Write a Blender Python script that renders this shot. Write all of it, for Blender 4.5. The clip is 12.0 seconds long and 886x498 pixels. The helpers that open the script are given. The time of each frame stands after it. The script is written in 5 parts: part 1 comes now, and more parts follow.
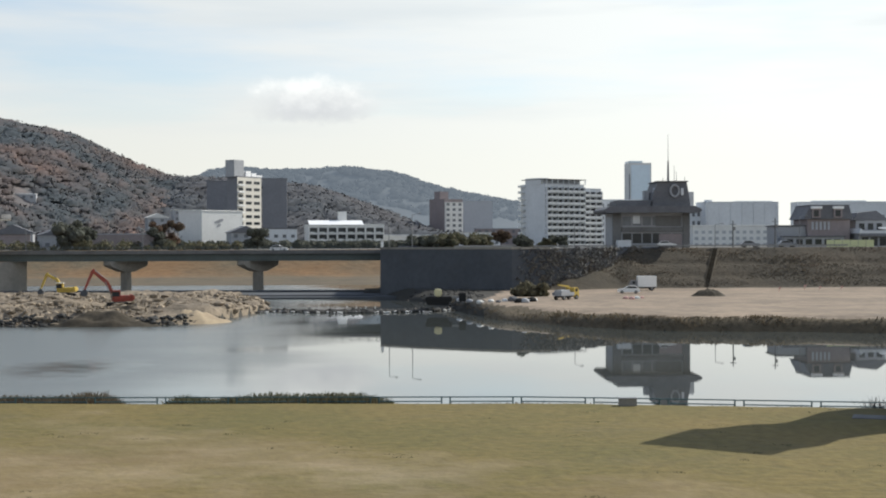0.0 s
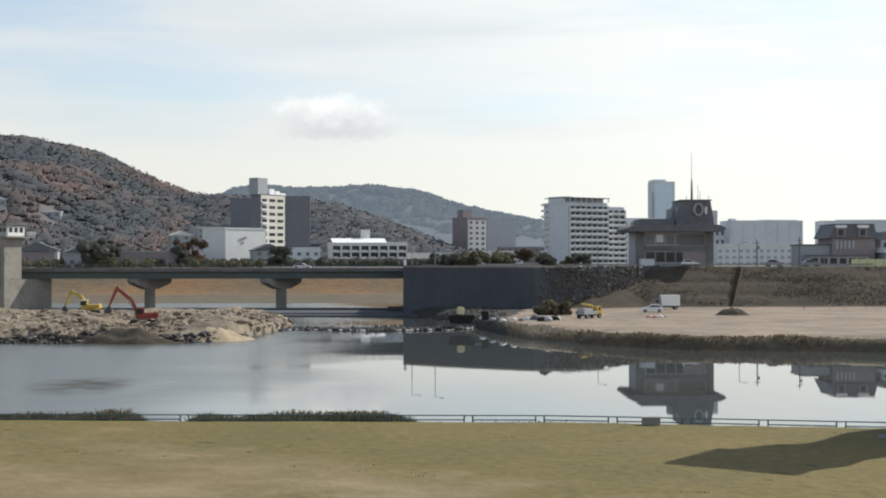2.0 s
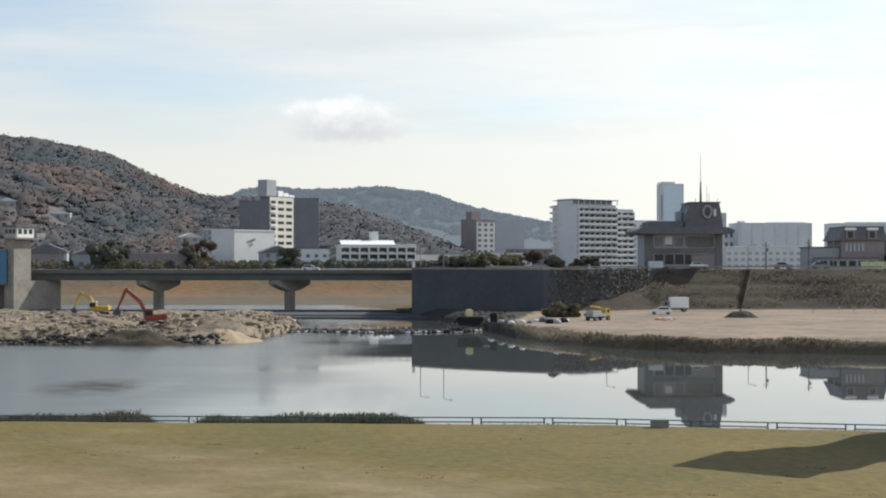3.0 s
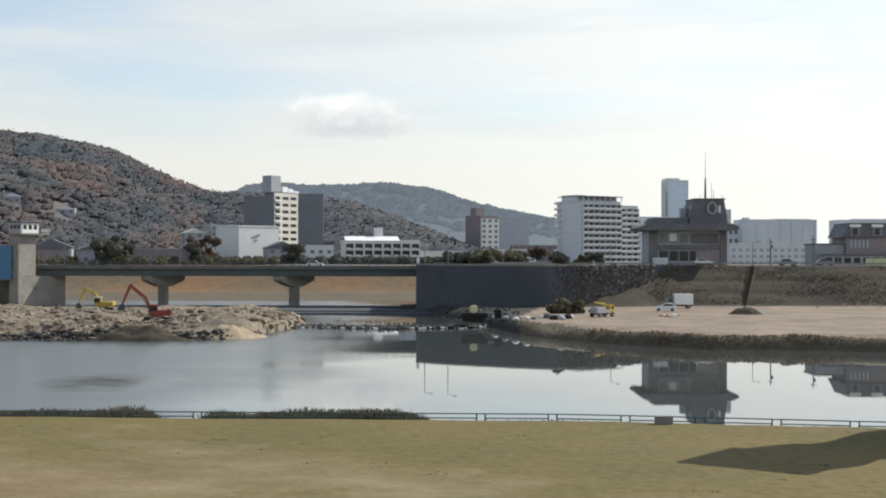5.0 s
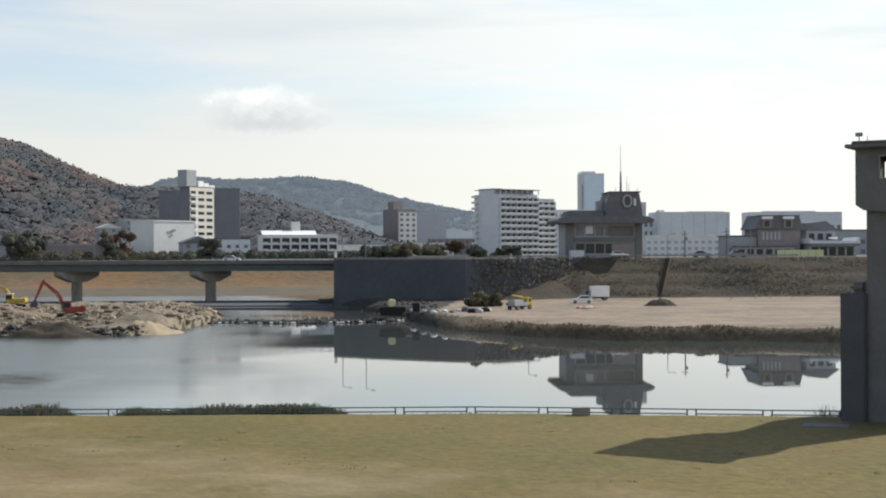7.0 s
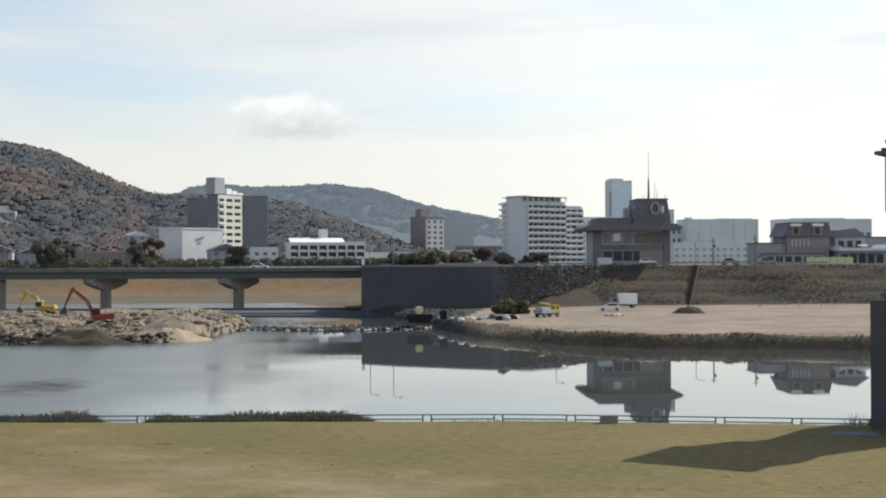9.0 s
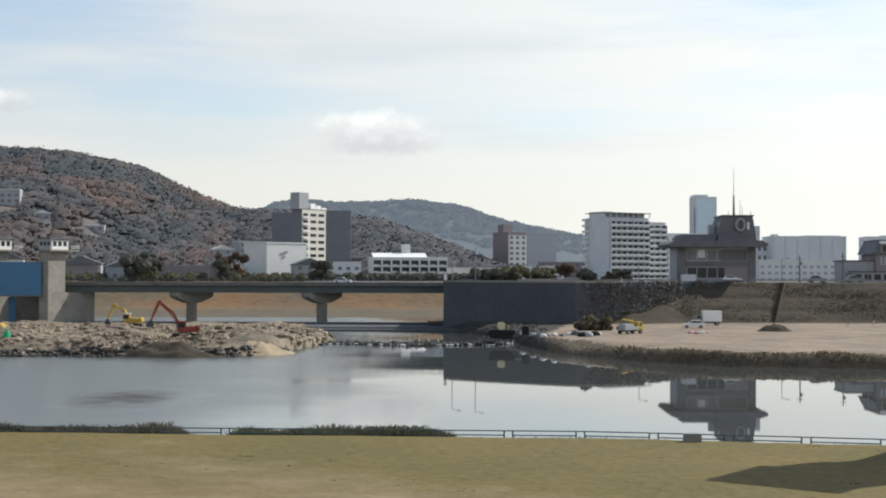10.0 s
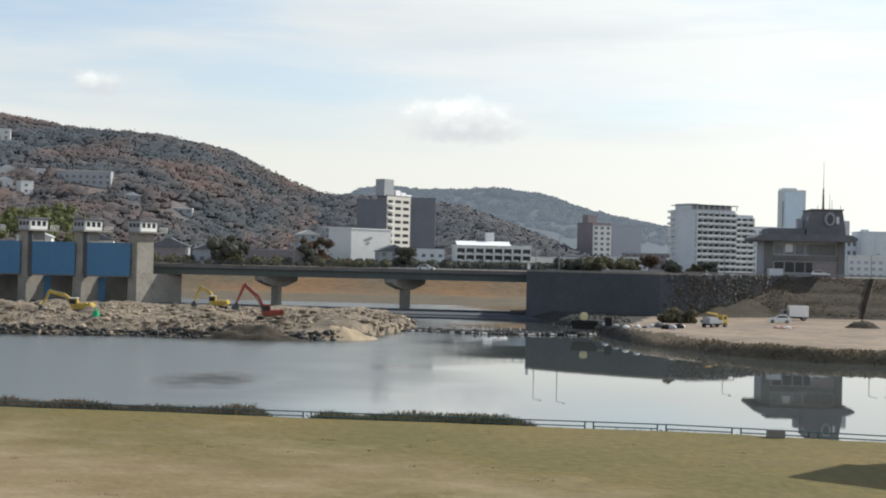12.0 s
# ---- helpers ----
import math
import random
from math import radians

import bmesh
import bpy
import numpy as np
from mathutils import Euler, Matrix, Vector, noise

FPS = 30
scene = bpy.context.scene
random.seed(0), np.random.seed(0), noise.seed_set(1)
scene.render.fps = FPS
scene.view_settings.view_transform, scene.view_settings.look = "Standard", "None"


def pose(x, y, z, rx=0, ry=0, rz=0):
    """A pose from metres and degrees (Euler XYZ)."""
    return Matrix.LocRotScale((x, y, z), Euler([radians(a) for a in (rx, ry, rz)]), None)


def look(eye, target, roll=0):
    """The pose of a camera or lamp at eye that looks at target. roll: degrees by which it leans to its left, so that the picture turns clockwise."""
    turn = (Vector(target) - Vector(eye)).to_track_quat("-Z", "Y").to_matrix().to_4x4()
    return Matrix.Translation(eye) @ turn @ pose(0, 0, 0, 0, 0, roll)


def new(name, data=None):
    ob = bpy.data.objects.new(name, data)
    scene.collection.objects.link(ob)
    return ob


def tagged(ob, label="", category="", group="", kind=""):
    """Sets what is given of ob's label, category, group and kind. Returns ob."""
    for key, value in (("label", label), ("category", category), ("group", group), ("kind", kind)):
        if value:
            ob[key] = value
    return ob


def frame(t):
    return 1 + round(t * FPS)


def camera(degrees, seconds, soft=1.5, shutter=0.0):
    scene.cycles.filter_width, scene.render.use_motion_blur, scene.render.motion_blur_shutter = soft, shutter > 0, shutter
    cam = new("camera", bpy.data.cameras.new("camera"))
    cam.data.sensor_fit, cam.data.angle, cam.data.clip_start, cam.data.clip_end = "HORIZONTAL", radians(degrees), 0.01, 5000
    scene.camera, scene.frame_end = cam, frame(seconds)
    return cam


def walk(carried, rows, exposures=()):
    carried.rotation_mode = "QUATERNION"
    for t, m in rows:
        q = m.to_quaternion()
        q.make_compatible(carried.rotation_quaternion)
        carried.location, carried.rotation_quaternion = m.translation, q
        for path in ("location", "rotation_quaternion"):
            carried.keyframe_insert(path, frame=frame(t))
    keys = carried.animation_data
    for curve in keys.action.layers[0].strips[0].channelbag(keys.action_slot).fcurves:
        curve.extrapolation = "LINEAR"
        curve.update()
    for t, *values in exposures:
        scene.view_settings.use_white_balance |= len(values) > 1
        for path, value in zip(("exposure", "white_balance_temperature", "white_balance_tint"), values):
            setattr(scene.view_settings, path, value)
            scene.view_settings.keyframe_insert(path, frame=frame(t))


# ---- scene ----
# ---- camera and its walk ----
cam = camera(35.36, 12.0, soft=2.0)
walk(cam, [
    (0.0, pose(0, 0, 12, 89.679, 0.194, -1.022)),
    (0.5, pose(0, 0, 12, 90.101, 0.249, -0.612)),
    (1.0, pose(0, 0, 12, 90.335, 0.081, -0.156)),
    (1.5, pose(0, 0, 12, 90.192, 0.126, -0.041)),
    (2.0, pose(0, 0, 12, 90.432, 0.053, -0.077)),
    (2.5, pose(0, 0, 12, 90.452, -0.018, 0.081)),
    (3.0, pose(0, 0, 12, 90.516, -0.013, 0.277)),
    (3.2, pose(0, 0, 12, 90.578, -0.081, 0.142)),
    (4.8, pose(0, 0, 12, 90.277, -0.203, 0.526)),
    (5.0, pose(0, 0, 12, 90.356, -0.11, 0.457)),
    (5.5, pose(0, 0, 12, 90.486, -0.265, -0.002)),
    (6.0, pose(0, 0, 12, 90.608, 0.044, -0.183)),
    (6.5, pose(0, 0, 12, 90.606, 0.376, -0.678)),
    (7.0, pose(0, 0, 12, 90.093, 0.231, -2.931)),
    (7.2, pose(0, 0, 12, 90.685, -0.11, -3.948)),
    (8.8, pose(0, 0, 12, 90.175, 0.445, -2.582)),
    (9.0, pose(0, 0, 12, 90.401, 0.239, -1.803)),
    (9.5, pose(0, 0, 12, 91.144, 0.135, -0.213)),
    (10.0, pose(0, 0, 12, 91.041, -0.135, 1.588)),
    (10.5, pose(0, 0, 12, 90.739, -0.114, 3.633)),
    (11.0, pose(0, 0, 12, 90.904, -0.264, 2.229)),
    (11.5, pose(0, 0, 12, 90.3, 0.408, 2.677)),
    (12.0, pose(0, 0, 12, 90.516, -1.29, 5.025)),
], [(0, 0.04, 6370, 8.5), (7.2, 0.04, 6370, 8.5), (9.0, 0.04, 6370, 8.5), (9.5, -0.12, 6370, 8.5), (10.0, 0.01, 6370, 8.5), (12.0, 0.06, 6370, 8.5)])

# ---- world, sun, exposure ----
SUN_EL, SUN_AZ = radians(39), radians(56.5)      # azimuth clockwise from +y
sun_way = Vector((math.sin(SUN_AZ) * math.cos(SUN_EL), math.cos(SUN_AZ) * math.cos(SUN_EL), math.sin(SUN_EL)))
world = bpy.data.worlds.new("sky")
scene.world = world
world.use_nodes = True
wt = world.node_tree
wt.nodes.clear()


sky = wt.nodes.new("ShaderNodeTexSky")
sky.sky_type = "NISHITA"
sky.sun_disc = False
sky.sun_elevation, sky.sun_rotation = SUN_EL, SUN_AZ
sky.dust_density, sky.air_density, sky.ozone_density = 1.0, 1.0, 1.5
coord = wt.nodes.new("ShaderNodeTexCoord")


def wmath(op, a, b=None, c=None):
    n = wt.nodes.new("ShaderNodeMath")
    n.operation = op
    for i, v in enumerate((a, b, c)):
        if v is None:
            continue
        if isinstance(v, (int, float)):
            n.inputs[i].default_value = v
        else:
            wt.links.new(v, n.inputs[i])
    return n.outputs[0]


def wnoise(scale, detail, rough, stretch, shift=(0, 0, 0)):
    m = wt.nodes.new("ShaderNodeMapping")
    m.inputs["Scale"].default_value = stretch
    m.inputs["Location"].default_value = shift
    wt.links.new(coord.outputs["Generated"], m.inputs["Vector"])
    n = wt.nodes.new("ShaderNodeTexNoise")
    n.inputs["Scale"].default_value, n.inputs["Detail"].default_value, n.inputs["Roughness"].default_value = scale, detail, rough
    wt.links.new(m.outputs[0], n.inputs["Vector"])
    return n.outputs["Fac"]


def wramp(value, lo, hi):
    n = wt.nodes.new("ShaderNodeMapRange")
    n.interpolation_type = "SMOOTHSTEP"
    n.inputs["From Min"].default_value, n.inputs["From Max"].default_value = lo, hi
    wt.links.new(value, n.inputs["Value"])
    return n.outputs[0]


def wmix(fac, a, b):
    n = wt.nodes.new("ShaderNodeMix")
    n.data_type = "RGBA"
    for sock, v in ((n.inputs[0], fac), (n.inputs[6], a), (n.inputs[7], b)):
        if isinstance(v, (int, float)):
            sock.default_value = v
        elif isinstance(v, tuple):
            sock.default_value = v
        else:
            wt.links.new(v, sock)
    return n.outputs[2]


sep = wt.nodes.new("ShaderNodeSeparateXYZ")
wt.links.new(coord.outputs["Generated"], sep.inputs[0])
dim = wt.nodes.new("ShaderNodeVectorMath")
dim.operation = "SCALE"
dim.inputs["Scale"].default_value = 0.14
wt.links.new(sky.outputs[0], dim.inputs[0])
# thin stretched cirrus veil
streaks = wnoise(3.0, 6, 0.55, (1.0, 1.0, 7.0), (0.4, 0.2, 0.35))
broad = wnoise(1.6, 3, 0.5, (1.0, 1.0, 5.0), (2.2, 0.7, 0.1))
veil = wramp(wmath("ADD", wmath("MULTIPLY", streaks, 0.6), wmath("MULTIPLY", broad, 0.5)), 0.42, 0.66)
low = wmath("SUBTRACT", 1.0, wramp(sep.outputs[2], 0.04, 0.13))
high = wmath("SUBTRACT", 1.0, wmath("MULTIPLY", wramp(sep.outputs[2], 0.28, 0.65), 0.86))
cover = wmath("MULTIPLY", wmath("MINIMUM", wmath("ADD", wmath("ADD", wmath("MULTIPLY", veil, 0.75), low), 0.3), 1.0), high)
sunward = wramp(sep.outputs[0], -0.35, 0.45)
cloud = wmix(sunward, (0.74, 0.76, 0.76, 1), (1.0, 1.02, 0.99, 1))
warm = wmix(low, cloud, wmix(sunward, (0.80, 0.79, 0.72, 1), (1.0, 0.995, 0.92, 1)))
bands = wnoise(2.2, 5, 0.55, (1.0, 1.0, 9.0), (5.1, 1.3, 0.6))
grey_band = wmath("MULTIPLY", wramp(bands, 0.46, 0.66), wmath("MULTIPLY", wmath("SUBTRACT", 1.0, low), 0.45))
base_sky = wmix(cover, dim.outputs[0], wmix(grey_band, warm, (0.62, 0.68, 0.72, 1)))


def cumulus(under, cx, cz, wide, high, amount):
    """A puffy cloud low in the sky, over what lies under it."""
    dx = wmath("DIVIDE", wmath("SUBTRACT", sep.outputs[0], cx), wide)
    dz = wmath("DIVIDE", wmath("SUBTRACT", sep.outputs[2], cz), high)
    tuft = wnoise(34.0, 6, 0.6, (1, 1, 1.4), (cx * 9, 0, 0))
    bulge = wmath("MULTIPLY", wmath("SUBTRACT", tuft, 0.5), 1.5)
    reach = wmath("SQRT", wmath("ADD", wmath("MULTIPLY", dx, dx), wmath("MULTIPLY", dz, dz)))
    ahead = wramp(sep.outputs[1], 0.0, 0.2)
    body = wmath("MULTIPLY", wramp(wmath("SUBTRACT", wmath("ADD", 1.0, bulge), reach), 0.0, 0.6), ahead)
    light = wramp(wmath("ADD", dz, wmath("MULTIPLY", bulge, 1.3)), -0.6, 0.7)
    return wmix(wmath("MULTIPLY", body, amount), under, wmix(light, (0.66, 0.67, 0.68, 1), (1.0, 1.0, 0.97, 1)))


final_sky = cumulus(base_sky, -0.0745, 0.101, 0.054, 0.019, 0.95)
final_sky = cumulus(final_sky, -0.326, 0.118, 0.022, 0.012, 0.7)
bg = wt.nodes.new("ShaderNodeBackground")
wt.links.new(final_sky, bg.inputs["Color"])
bg.inputs["Strength"].default_value = 1.04
out = wt.nodes.new("ShaderNodeOutputWorld")
wt.links.new(bg.outputs[0], out.inputs["Surface"])

sun = new("sun", bpy.data.lights.new("sun", "SUN"))
sun.data.energy, sun.data.angle, sun.data.color = 5.0, radians(0.6), (1.0, 0.94, 0.83)
sun.matrix_world = look((0, 0, 300), tuple(Vector((0, 0, 300)) - sun_way * 10))


# ---- materials ----
def material(name, colour, rough=0.8, second=None, scale=1.0, fine=8.0, bump=0.15, metal=0.0, spread=0.25, dirt=0.0, island=0.0, leafy=False, cut=(0.35, 0.65)):
    """A surface with colour variation at two scales and fine relief; scale in features a metre."""
    m = bpy.data.materials.new(name)
    m.use_nodes = True
    t = m.node_tree
    b = t.nodes["Principled BSDF"]
    b.inputs["Roughness"].default_value, b.inputs["Metallic"].default_value = rough, metal
    b.inputs["Specular IOR Level"].default_value = 0.3
    geo = t.nodes.new("ShaderNodeNewGeometry")

    def noise_of(sc, detail=5):
        n = t.nodes.new("ShaderNodeTexNoise")
        n.inputs["Scale"].default_value, n.inputs["Detail"].default_value, n.inputs["Roughness"].default_value = sc, detail, 0.62
        t.links.new(geo.outputs["Position"], n.inputs["Vector"])
        return n.outputs["Fac"]

    def ramp(v, lo, hi, a=0.0, z=1.0):
        n = t.nodes.new("ShaderNodeMapRange")
        n.inputs[1].default_value, n.inputs[2].default_value, n.inputs[3].default_value, n.inputs[4].default_value = lo, hi, a, z
        t.links.new(v, n.inputs[0])
        return n.outputs[0]

    def mix(f, a, c, mode="MIX"):
        n = t.nodes.new("ShaderNodeMix")
        n.data_type, n.blend_type = "RGBA", mode
        for sock, v in ((n.inputs[0], f), (n.inputs[6], a), (n.inputs[7], c)):
            if isinstance(v, (int, float)):
                sock.default_value = v
            elif isinstance(v, tuple):
                sock.default_value = (*v, 1)
            else:
                t.links.new(v, sock)
        return n.outputs[2]

    large, small = noise_of(scale), noise_of(scale * fine, 4)
    second = second or tuple(c * (1 - spread) for c in colour)
    col = mix(ramp(large, *cut), colour, second)
    grey = ramp(small, 0.25, 0.75, 1 - spread, 1 + spread)
    comb = t.nodes.new("ShaderNodeCombineColor")
    for i in range(3):
        t.links.new(grey, comb.inputs[i])
    col = mix(1.0, col, comb.outputs[0], "MULTIPLY")
    if dirt:
        col = mix(ramp(noise_of(scale * 2.3), 0.52, 0.75, 0, dirt), col, (0.09, 0.08, 0.065))
    if island:
        rnd = t.nodes.new("ShaderNodeNewGeometry").outputs["Random Per Island"]
        shade = ramp(rnd, 0, 1, 1 - island, 1 + island)
        comb2 = t.nodes.new("ShaderNodeCombineColor")
        for i in range(3):
            t.links.new(shade, comb2.inputs[i])
        col = mix(1.0, col, comb2.outputs[0], "MULTIPLY")
    t.links.new(col, b.inputs["Base Color"])
    if leafy:    # thin leaves let sunlight through
        tr = t.nodes.new("ShaderNodeBsdfTranslucent")
        t.links.new(col, tr.inputs["Color"])
        mx = t.nodes.new("ShaderNodeMixShader")
        mx.inputs[0].default_value = 0.3
        t.links.new(b.outputs[0], mx.inputs[1])
        t.links.new(tr.outputs[0], mx.inputs[2])
        t.links.new(mx.outputs[0], t.nodes["Material Output"].inputs["Surface"])
    if bump:
        bp = t.nodes.new("ShaderNodeBump")
        bp.inputs["Strength"].default_value, bp.inputs["Distance"].default_value = bump, 0.3 / (scale * fine)
        t.links.new(small, bp.inputs["Height"])
        t.links.new(bp.outputs[0], b.inputs["Normal"])
    return m


M = {}


def field_material():
    """Short dry lawn with worn bare earth."""
    m = material("lawn", (0.150, 0.112, 0.035), 0.95, (0.110, 0.093, 0.027), 0.09, 18, 0.5, 0, 0.28, 0.2)
    t = m.node_tree
    b = t.nodes["Principled BSDF"]
    old = b.inputs["Base Color"].links[0].from_socket
    geo = t.nodes.new("ShaderNodeNewGeometry")
    mp = t.nodes.new("ShaderNodeMapping")
    mp.inputs["Scale"].default_value = (0.6, 0.8, 1.0)
    t.links.new(geo.outputs["Position"], mp.inputs[0])
    n = t.nodes.new("ShaderNodeTexNoise")
    n.inputs["Scale"].default_value, n.inputs["Detail"].default_value, n.inputs["Roughness"].default_value = 0.13, 8, 0.7
    t.links.new(mp.outputs[0], n.inputs[0])
    # worn ground lies towards the playing field side (-x, nearer the levee)
    sx = t.nodes.new("ShaderNodeSeparateXYZ")
    t.links.new(geo.outputs["Position"], sx.inputs[0])
    slope = t.nodes.new("ShaderNodeMath")
    slope.operation = "MULTIPLY_ADD"
    slope.inputs[1].default_value, slope.inputs[2].default_value = -0.014, 0.0
    t.links.new(sx.outputs[0], slope.inputs[0])
    slope2 = t.nodes.new("ShaderNodeMath")
    slope2.operation = "MULTIPLY_ADD"
    slope2.inputs[1].default_value = -0.018
    slope2.inputs[2].default_value = 1.20
    t.links.new(sx.outputs[1], slope2.inputs[0])
    add = t.nodes.new("ShaderNodeMath")
    add.operation = "ADD"
    t.links.new(slope.outputs[0], add.inputs[0])
    t.links.new(slope2.outputs[0], add.inputs[1])
    add2 = t.nodes.new("ShaderNodeMath")
    add2.operation = "ADD"
    t.links.new(add.outputs[0], add2.inputs[0])
    loud = t.nodes.new("ShaderNodeMath")
    loud.operation = "MULTIPLY"
    loud.inputs[1].default_value = 1.9
    t.links.new(n.outputs["Fac"], loud.inputs[0])
    t.links.new(loud.outputs[0], add2.inputs[1])
    r = t.nodes.new("ShaderNodeMapRange")
    r.inputs[1].default_value, r.inputs[2].default_value = 1.06, 1.62
    t.links.new(add2.outputs[0], r.inputs[0])
    mx = t.nodes.new("ShaderNodeMix")
    mx.data_type = "RGBA"
    t.links.new(r.outputs[0], mx.inputs[0])
    t.links.new(old, mx.inputs[6])
    blotch = t.nodes.new("ShaderNodeTexNoise")
    blotch.inputs["Scale"].default_value, blotch.inputs["Detail"].default_value, blotch.inputs["Roughness"].default_value = 0.22, 6, 0.65
    t.links.new(mp.outputs[0], blotch.inputs[0])
    tone = t.nodes.new("ShaderNodeValToRGB")
    tone.color_ramp.elements[0].position, tone.color_ramp.elements[0].color = 0.38, (0.17, 0.122, 0.06, 1)
    tone.color_ramp.elements[1].position, tone.color_ramp.elements[1].color = 0.66, (0.29, 0.228, 0.14, 1)
    t.links.new(blotch.outputs["Fac"], tone.inputs[0])
    t.links.new(tone.outputs[0], mx.inputs[7])
    t.links.new(mx.outputs[2], b.inputs["Base Color"])
    return m


M["lawn"] = field_material()
M["mud"] = material("river_mud", (0.04, 0.037, 0.03), 0.9, None, 0.2, 10)
M["gravel"] = material("gravel", (0.25, 0.203, 0.147), 0.95, (0.135, 0.112, 0.085), 0.16, 9, 0.8, 0, 0.45)
M["dirt"] = material("bare_earth", (0.275, 0.215, 0.158), 0.95, (0.175, 0.138, 0.104), 0.08, 9, 0.4, 0, 0.3, 0.4)
M["dry_grass"] = material("dry_grass", (0.07, 0.057, 0.04), 0.95, (0.046, 0.04, 0.03), 0.11, 9, 0.6, 0, 0.25)
M["straw"] = material("straw", (0.175, 0.10, 0.045), 0.95, (0.11, 0.088, 0.055), 0.03, 14, 0.6, 0, 0.3)
M["city_ground"] = material("city_ground", (0.12, 0.12, 0.115), 0.9, None, 0.05, 10)
# dark leaf colour leans blue-grey to carry the distance haze
M["forest"] = material("hazed_forest_leaves", (0.092, 0.107, 0.118), 0.95, (0.19, 0.122, 0.098), 0.0105, 4, 0.0, 0, 0.3, 0, 0.05, False, (0.44, 0.66))
# grey-blue leaf colour holds the haze over the farther spur
M["hazed_spur"] = material("hazed_spur_leaves", (0.105, 0.118, 0.13), 0.95, (0.125, 0.122, 0.128), 0.014, 7, 0.0, 0, 0.25, 0, 0.05)
M["green_leaves"] = material("green_leaves", (0.115, 0.12, 0.095), 0.9, (0.09, 0.095, 0.08), 0.2, 6, 0, 0, 0.25, 0, 0.15, True)
M["autumn_leaves"] = material("autumn_leaves", (0.14, 0.085, 0.058), 0.9, (0.105, 0.08, 0.055), 0.2, 6, 0, 0, 0.3, 0, 0.2, True)
M["weeds"] = material("weeds", (0.115, 0.118, 0.072), 0.95, (0.13, 0.115, 0.075), 0.5, 6, 0, 0, 0.25, 0, 0.2, True)
M["dry_weeds"] = material("dry_weeds", (0.175, 0.138, 0.092), 0.95, (0.10, 0.084, 0.06), 0.15, 6, 0, 0, 0.2, 0, 0.15, True)
M["bark"] = material("bark", (0.07, 0.055, 0.04), 0.9, None, 2, 6)
M["concrete"] = material("concrete", (0.30, 0.28, 0.245), 0.9, (0.22, 0.21, 0.19), 0.12, 12, 0.15, 0, 0.14, 0.5)
M["dark_concrete"] = material("weathered_concrete", (0.17, 0.17, 0.17), 0.9, (0.12, 0.12, 0.12), 0.15, 12, 0.2, 0, 0.15, 0.3)
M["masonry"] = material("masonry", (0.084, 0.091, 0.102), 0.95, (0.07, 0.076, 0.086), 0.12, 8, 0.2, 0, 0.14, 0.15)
M["steel"] = material("painted_girder", (0.085, 0.105, 0.105), 0.55, None, 0.2, 10, 0.05, 0.0, 0.15, 0.3)
M["blue_gate"] = material("blue_gate_paint", (0.062, 0.165, 0.30), 0.55, (0.068, 0.175, 0.31), 0.2, 10, 0.03, 0, 0.08, 0.2)
M["rail_paint"] = material("teal_rail_paint", (0.05, 0.105, 0.115), 0.5, None, 1, 8, 0.02, 0, 0.15)
M["white_wall"] = material("white_wall", (0.72, 0.72, 0.70), 0.8, (0.66, 0.66, 0.64), 0.08, 10, 0.03, 0, 0.05, 0.08)
M["grey_wall"] = material("grey_wall", (0.64, 0.66, 0.68), 0.8, None, 0.08, 10, 0.03, 0, 0.08, 0.06)
M["pale_wall"] = material("pale_wall", (0.66, 0.65, 0.62), 0.8, None, 0.08, 10, 0.03, 0, 0.08, 0.1)
M["dark_wall"] = material("dark_wall", (0.36, 0.37, 0.39), 0.8, None, 0.1, 10, 0.05, 0, 0.12, 0.1)
M["brown_wall"] = material("brown_wall", (0.285, 0.245, 0.245), 0.8, None, 0.1, 10, 0.05, 0, 0.12, 0.08)
M["roof"] = material("dark_roof", (0.155, 0.158, 0.172), 0.7, None, 0.3, 8, 0.2, 0, 0.2)
M["white_roof"] = material("white_roof", (0.86, 0.86, 0.86), 0.35, None, 0.3, 8, 0.02, 0, 0.03)
M["window"] = material("window_glass", (0.03, 0.035, 0.04), 0.12, None, 0.1, 4, 0, 0, 0.2)
M["metal"] = material("grey_metal", (0.25, 0.25, 0.25), 0.45, None, 1, 8, 0.03, 0.6, 0.15)
M["black"] = material("black_rubber", (0.02, 0.02, 0.02), 0.8, None, 2, 8)
M["yellow"] = material("yellow_paint", (0.50, 0.36, 0.075), 0.6, None, 0.8, 8, 0.03, 0, 0.2, 0.55)
M["orange"] = material("orange_red_paint", (0.30, 0.065, 0.045), 0.6, None, 0.8, 8, 0.03, 0, 0.2, 0.7)
M["white_paint"] = material("white_car_paint", (0.80, 0.80, 0.79), 0.3, None, 0.5, 8, 0, 0, 0.04)
M["grey_paint"] = material("grey_car_paint", (0.22, 0.23, 0.25), 0.3, None, 0.5, 8, 0, 0, 0.06)
M["rock"] = material("rock", (0.30, 0.245, 0.18), 0.95, (0.16, 0.132, 0.10), 0.2, 6, 0.4, 0, 0.25, 0, 0.4)
M["wet_rock"] = material("wet_rock", (0.05, 0.048, 0.044), 0.75, None, 0.6, 6, 0.4, 0, 0.3, 0, 0.4)


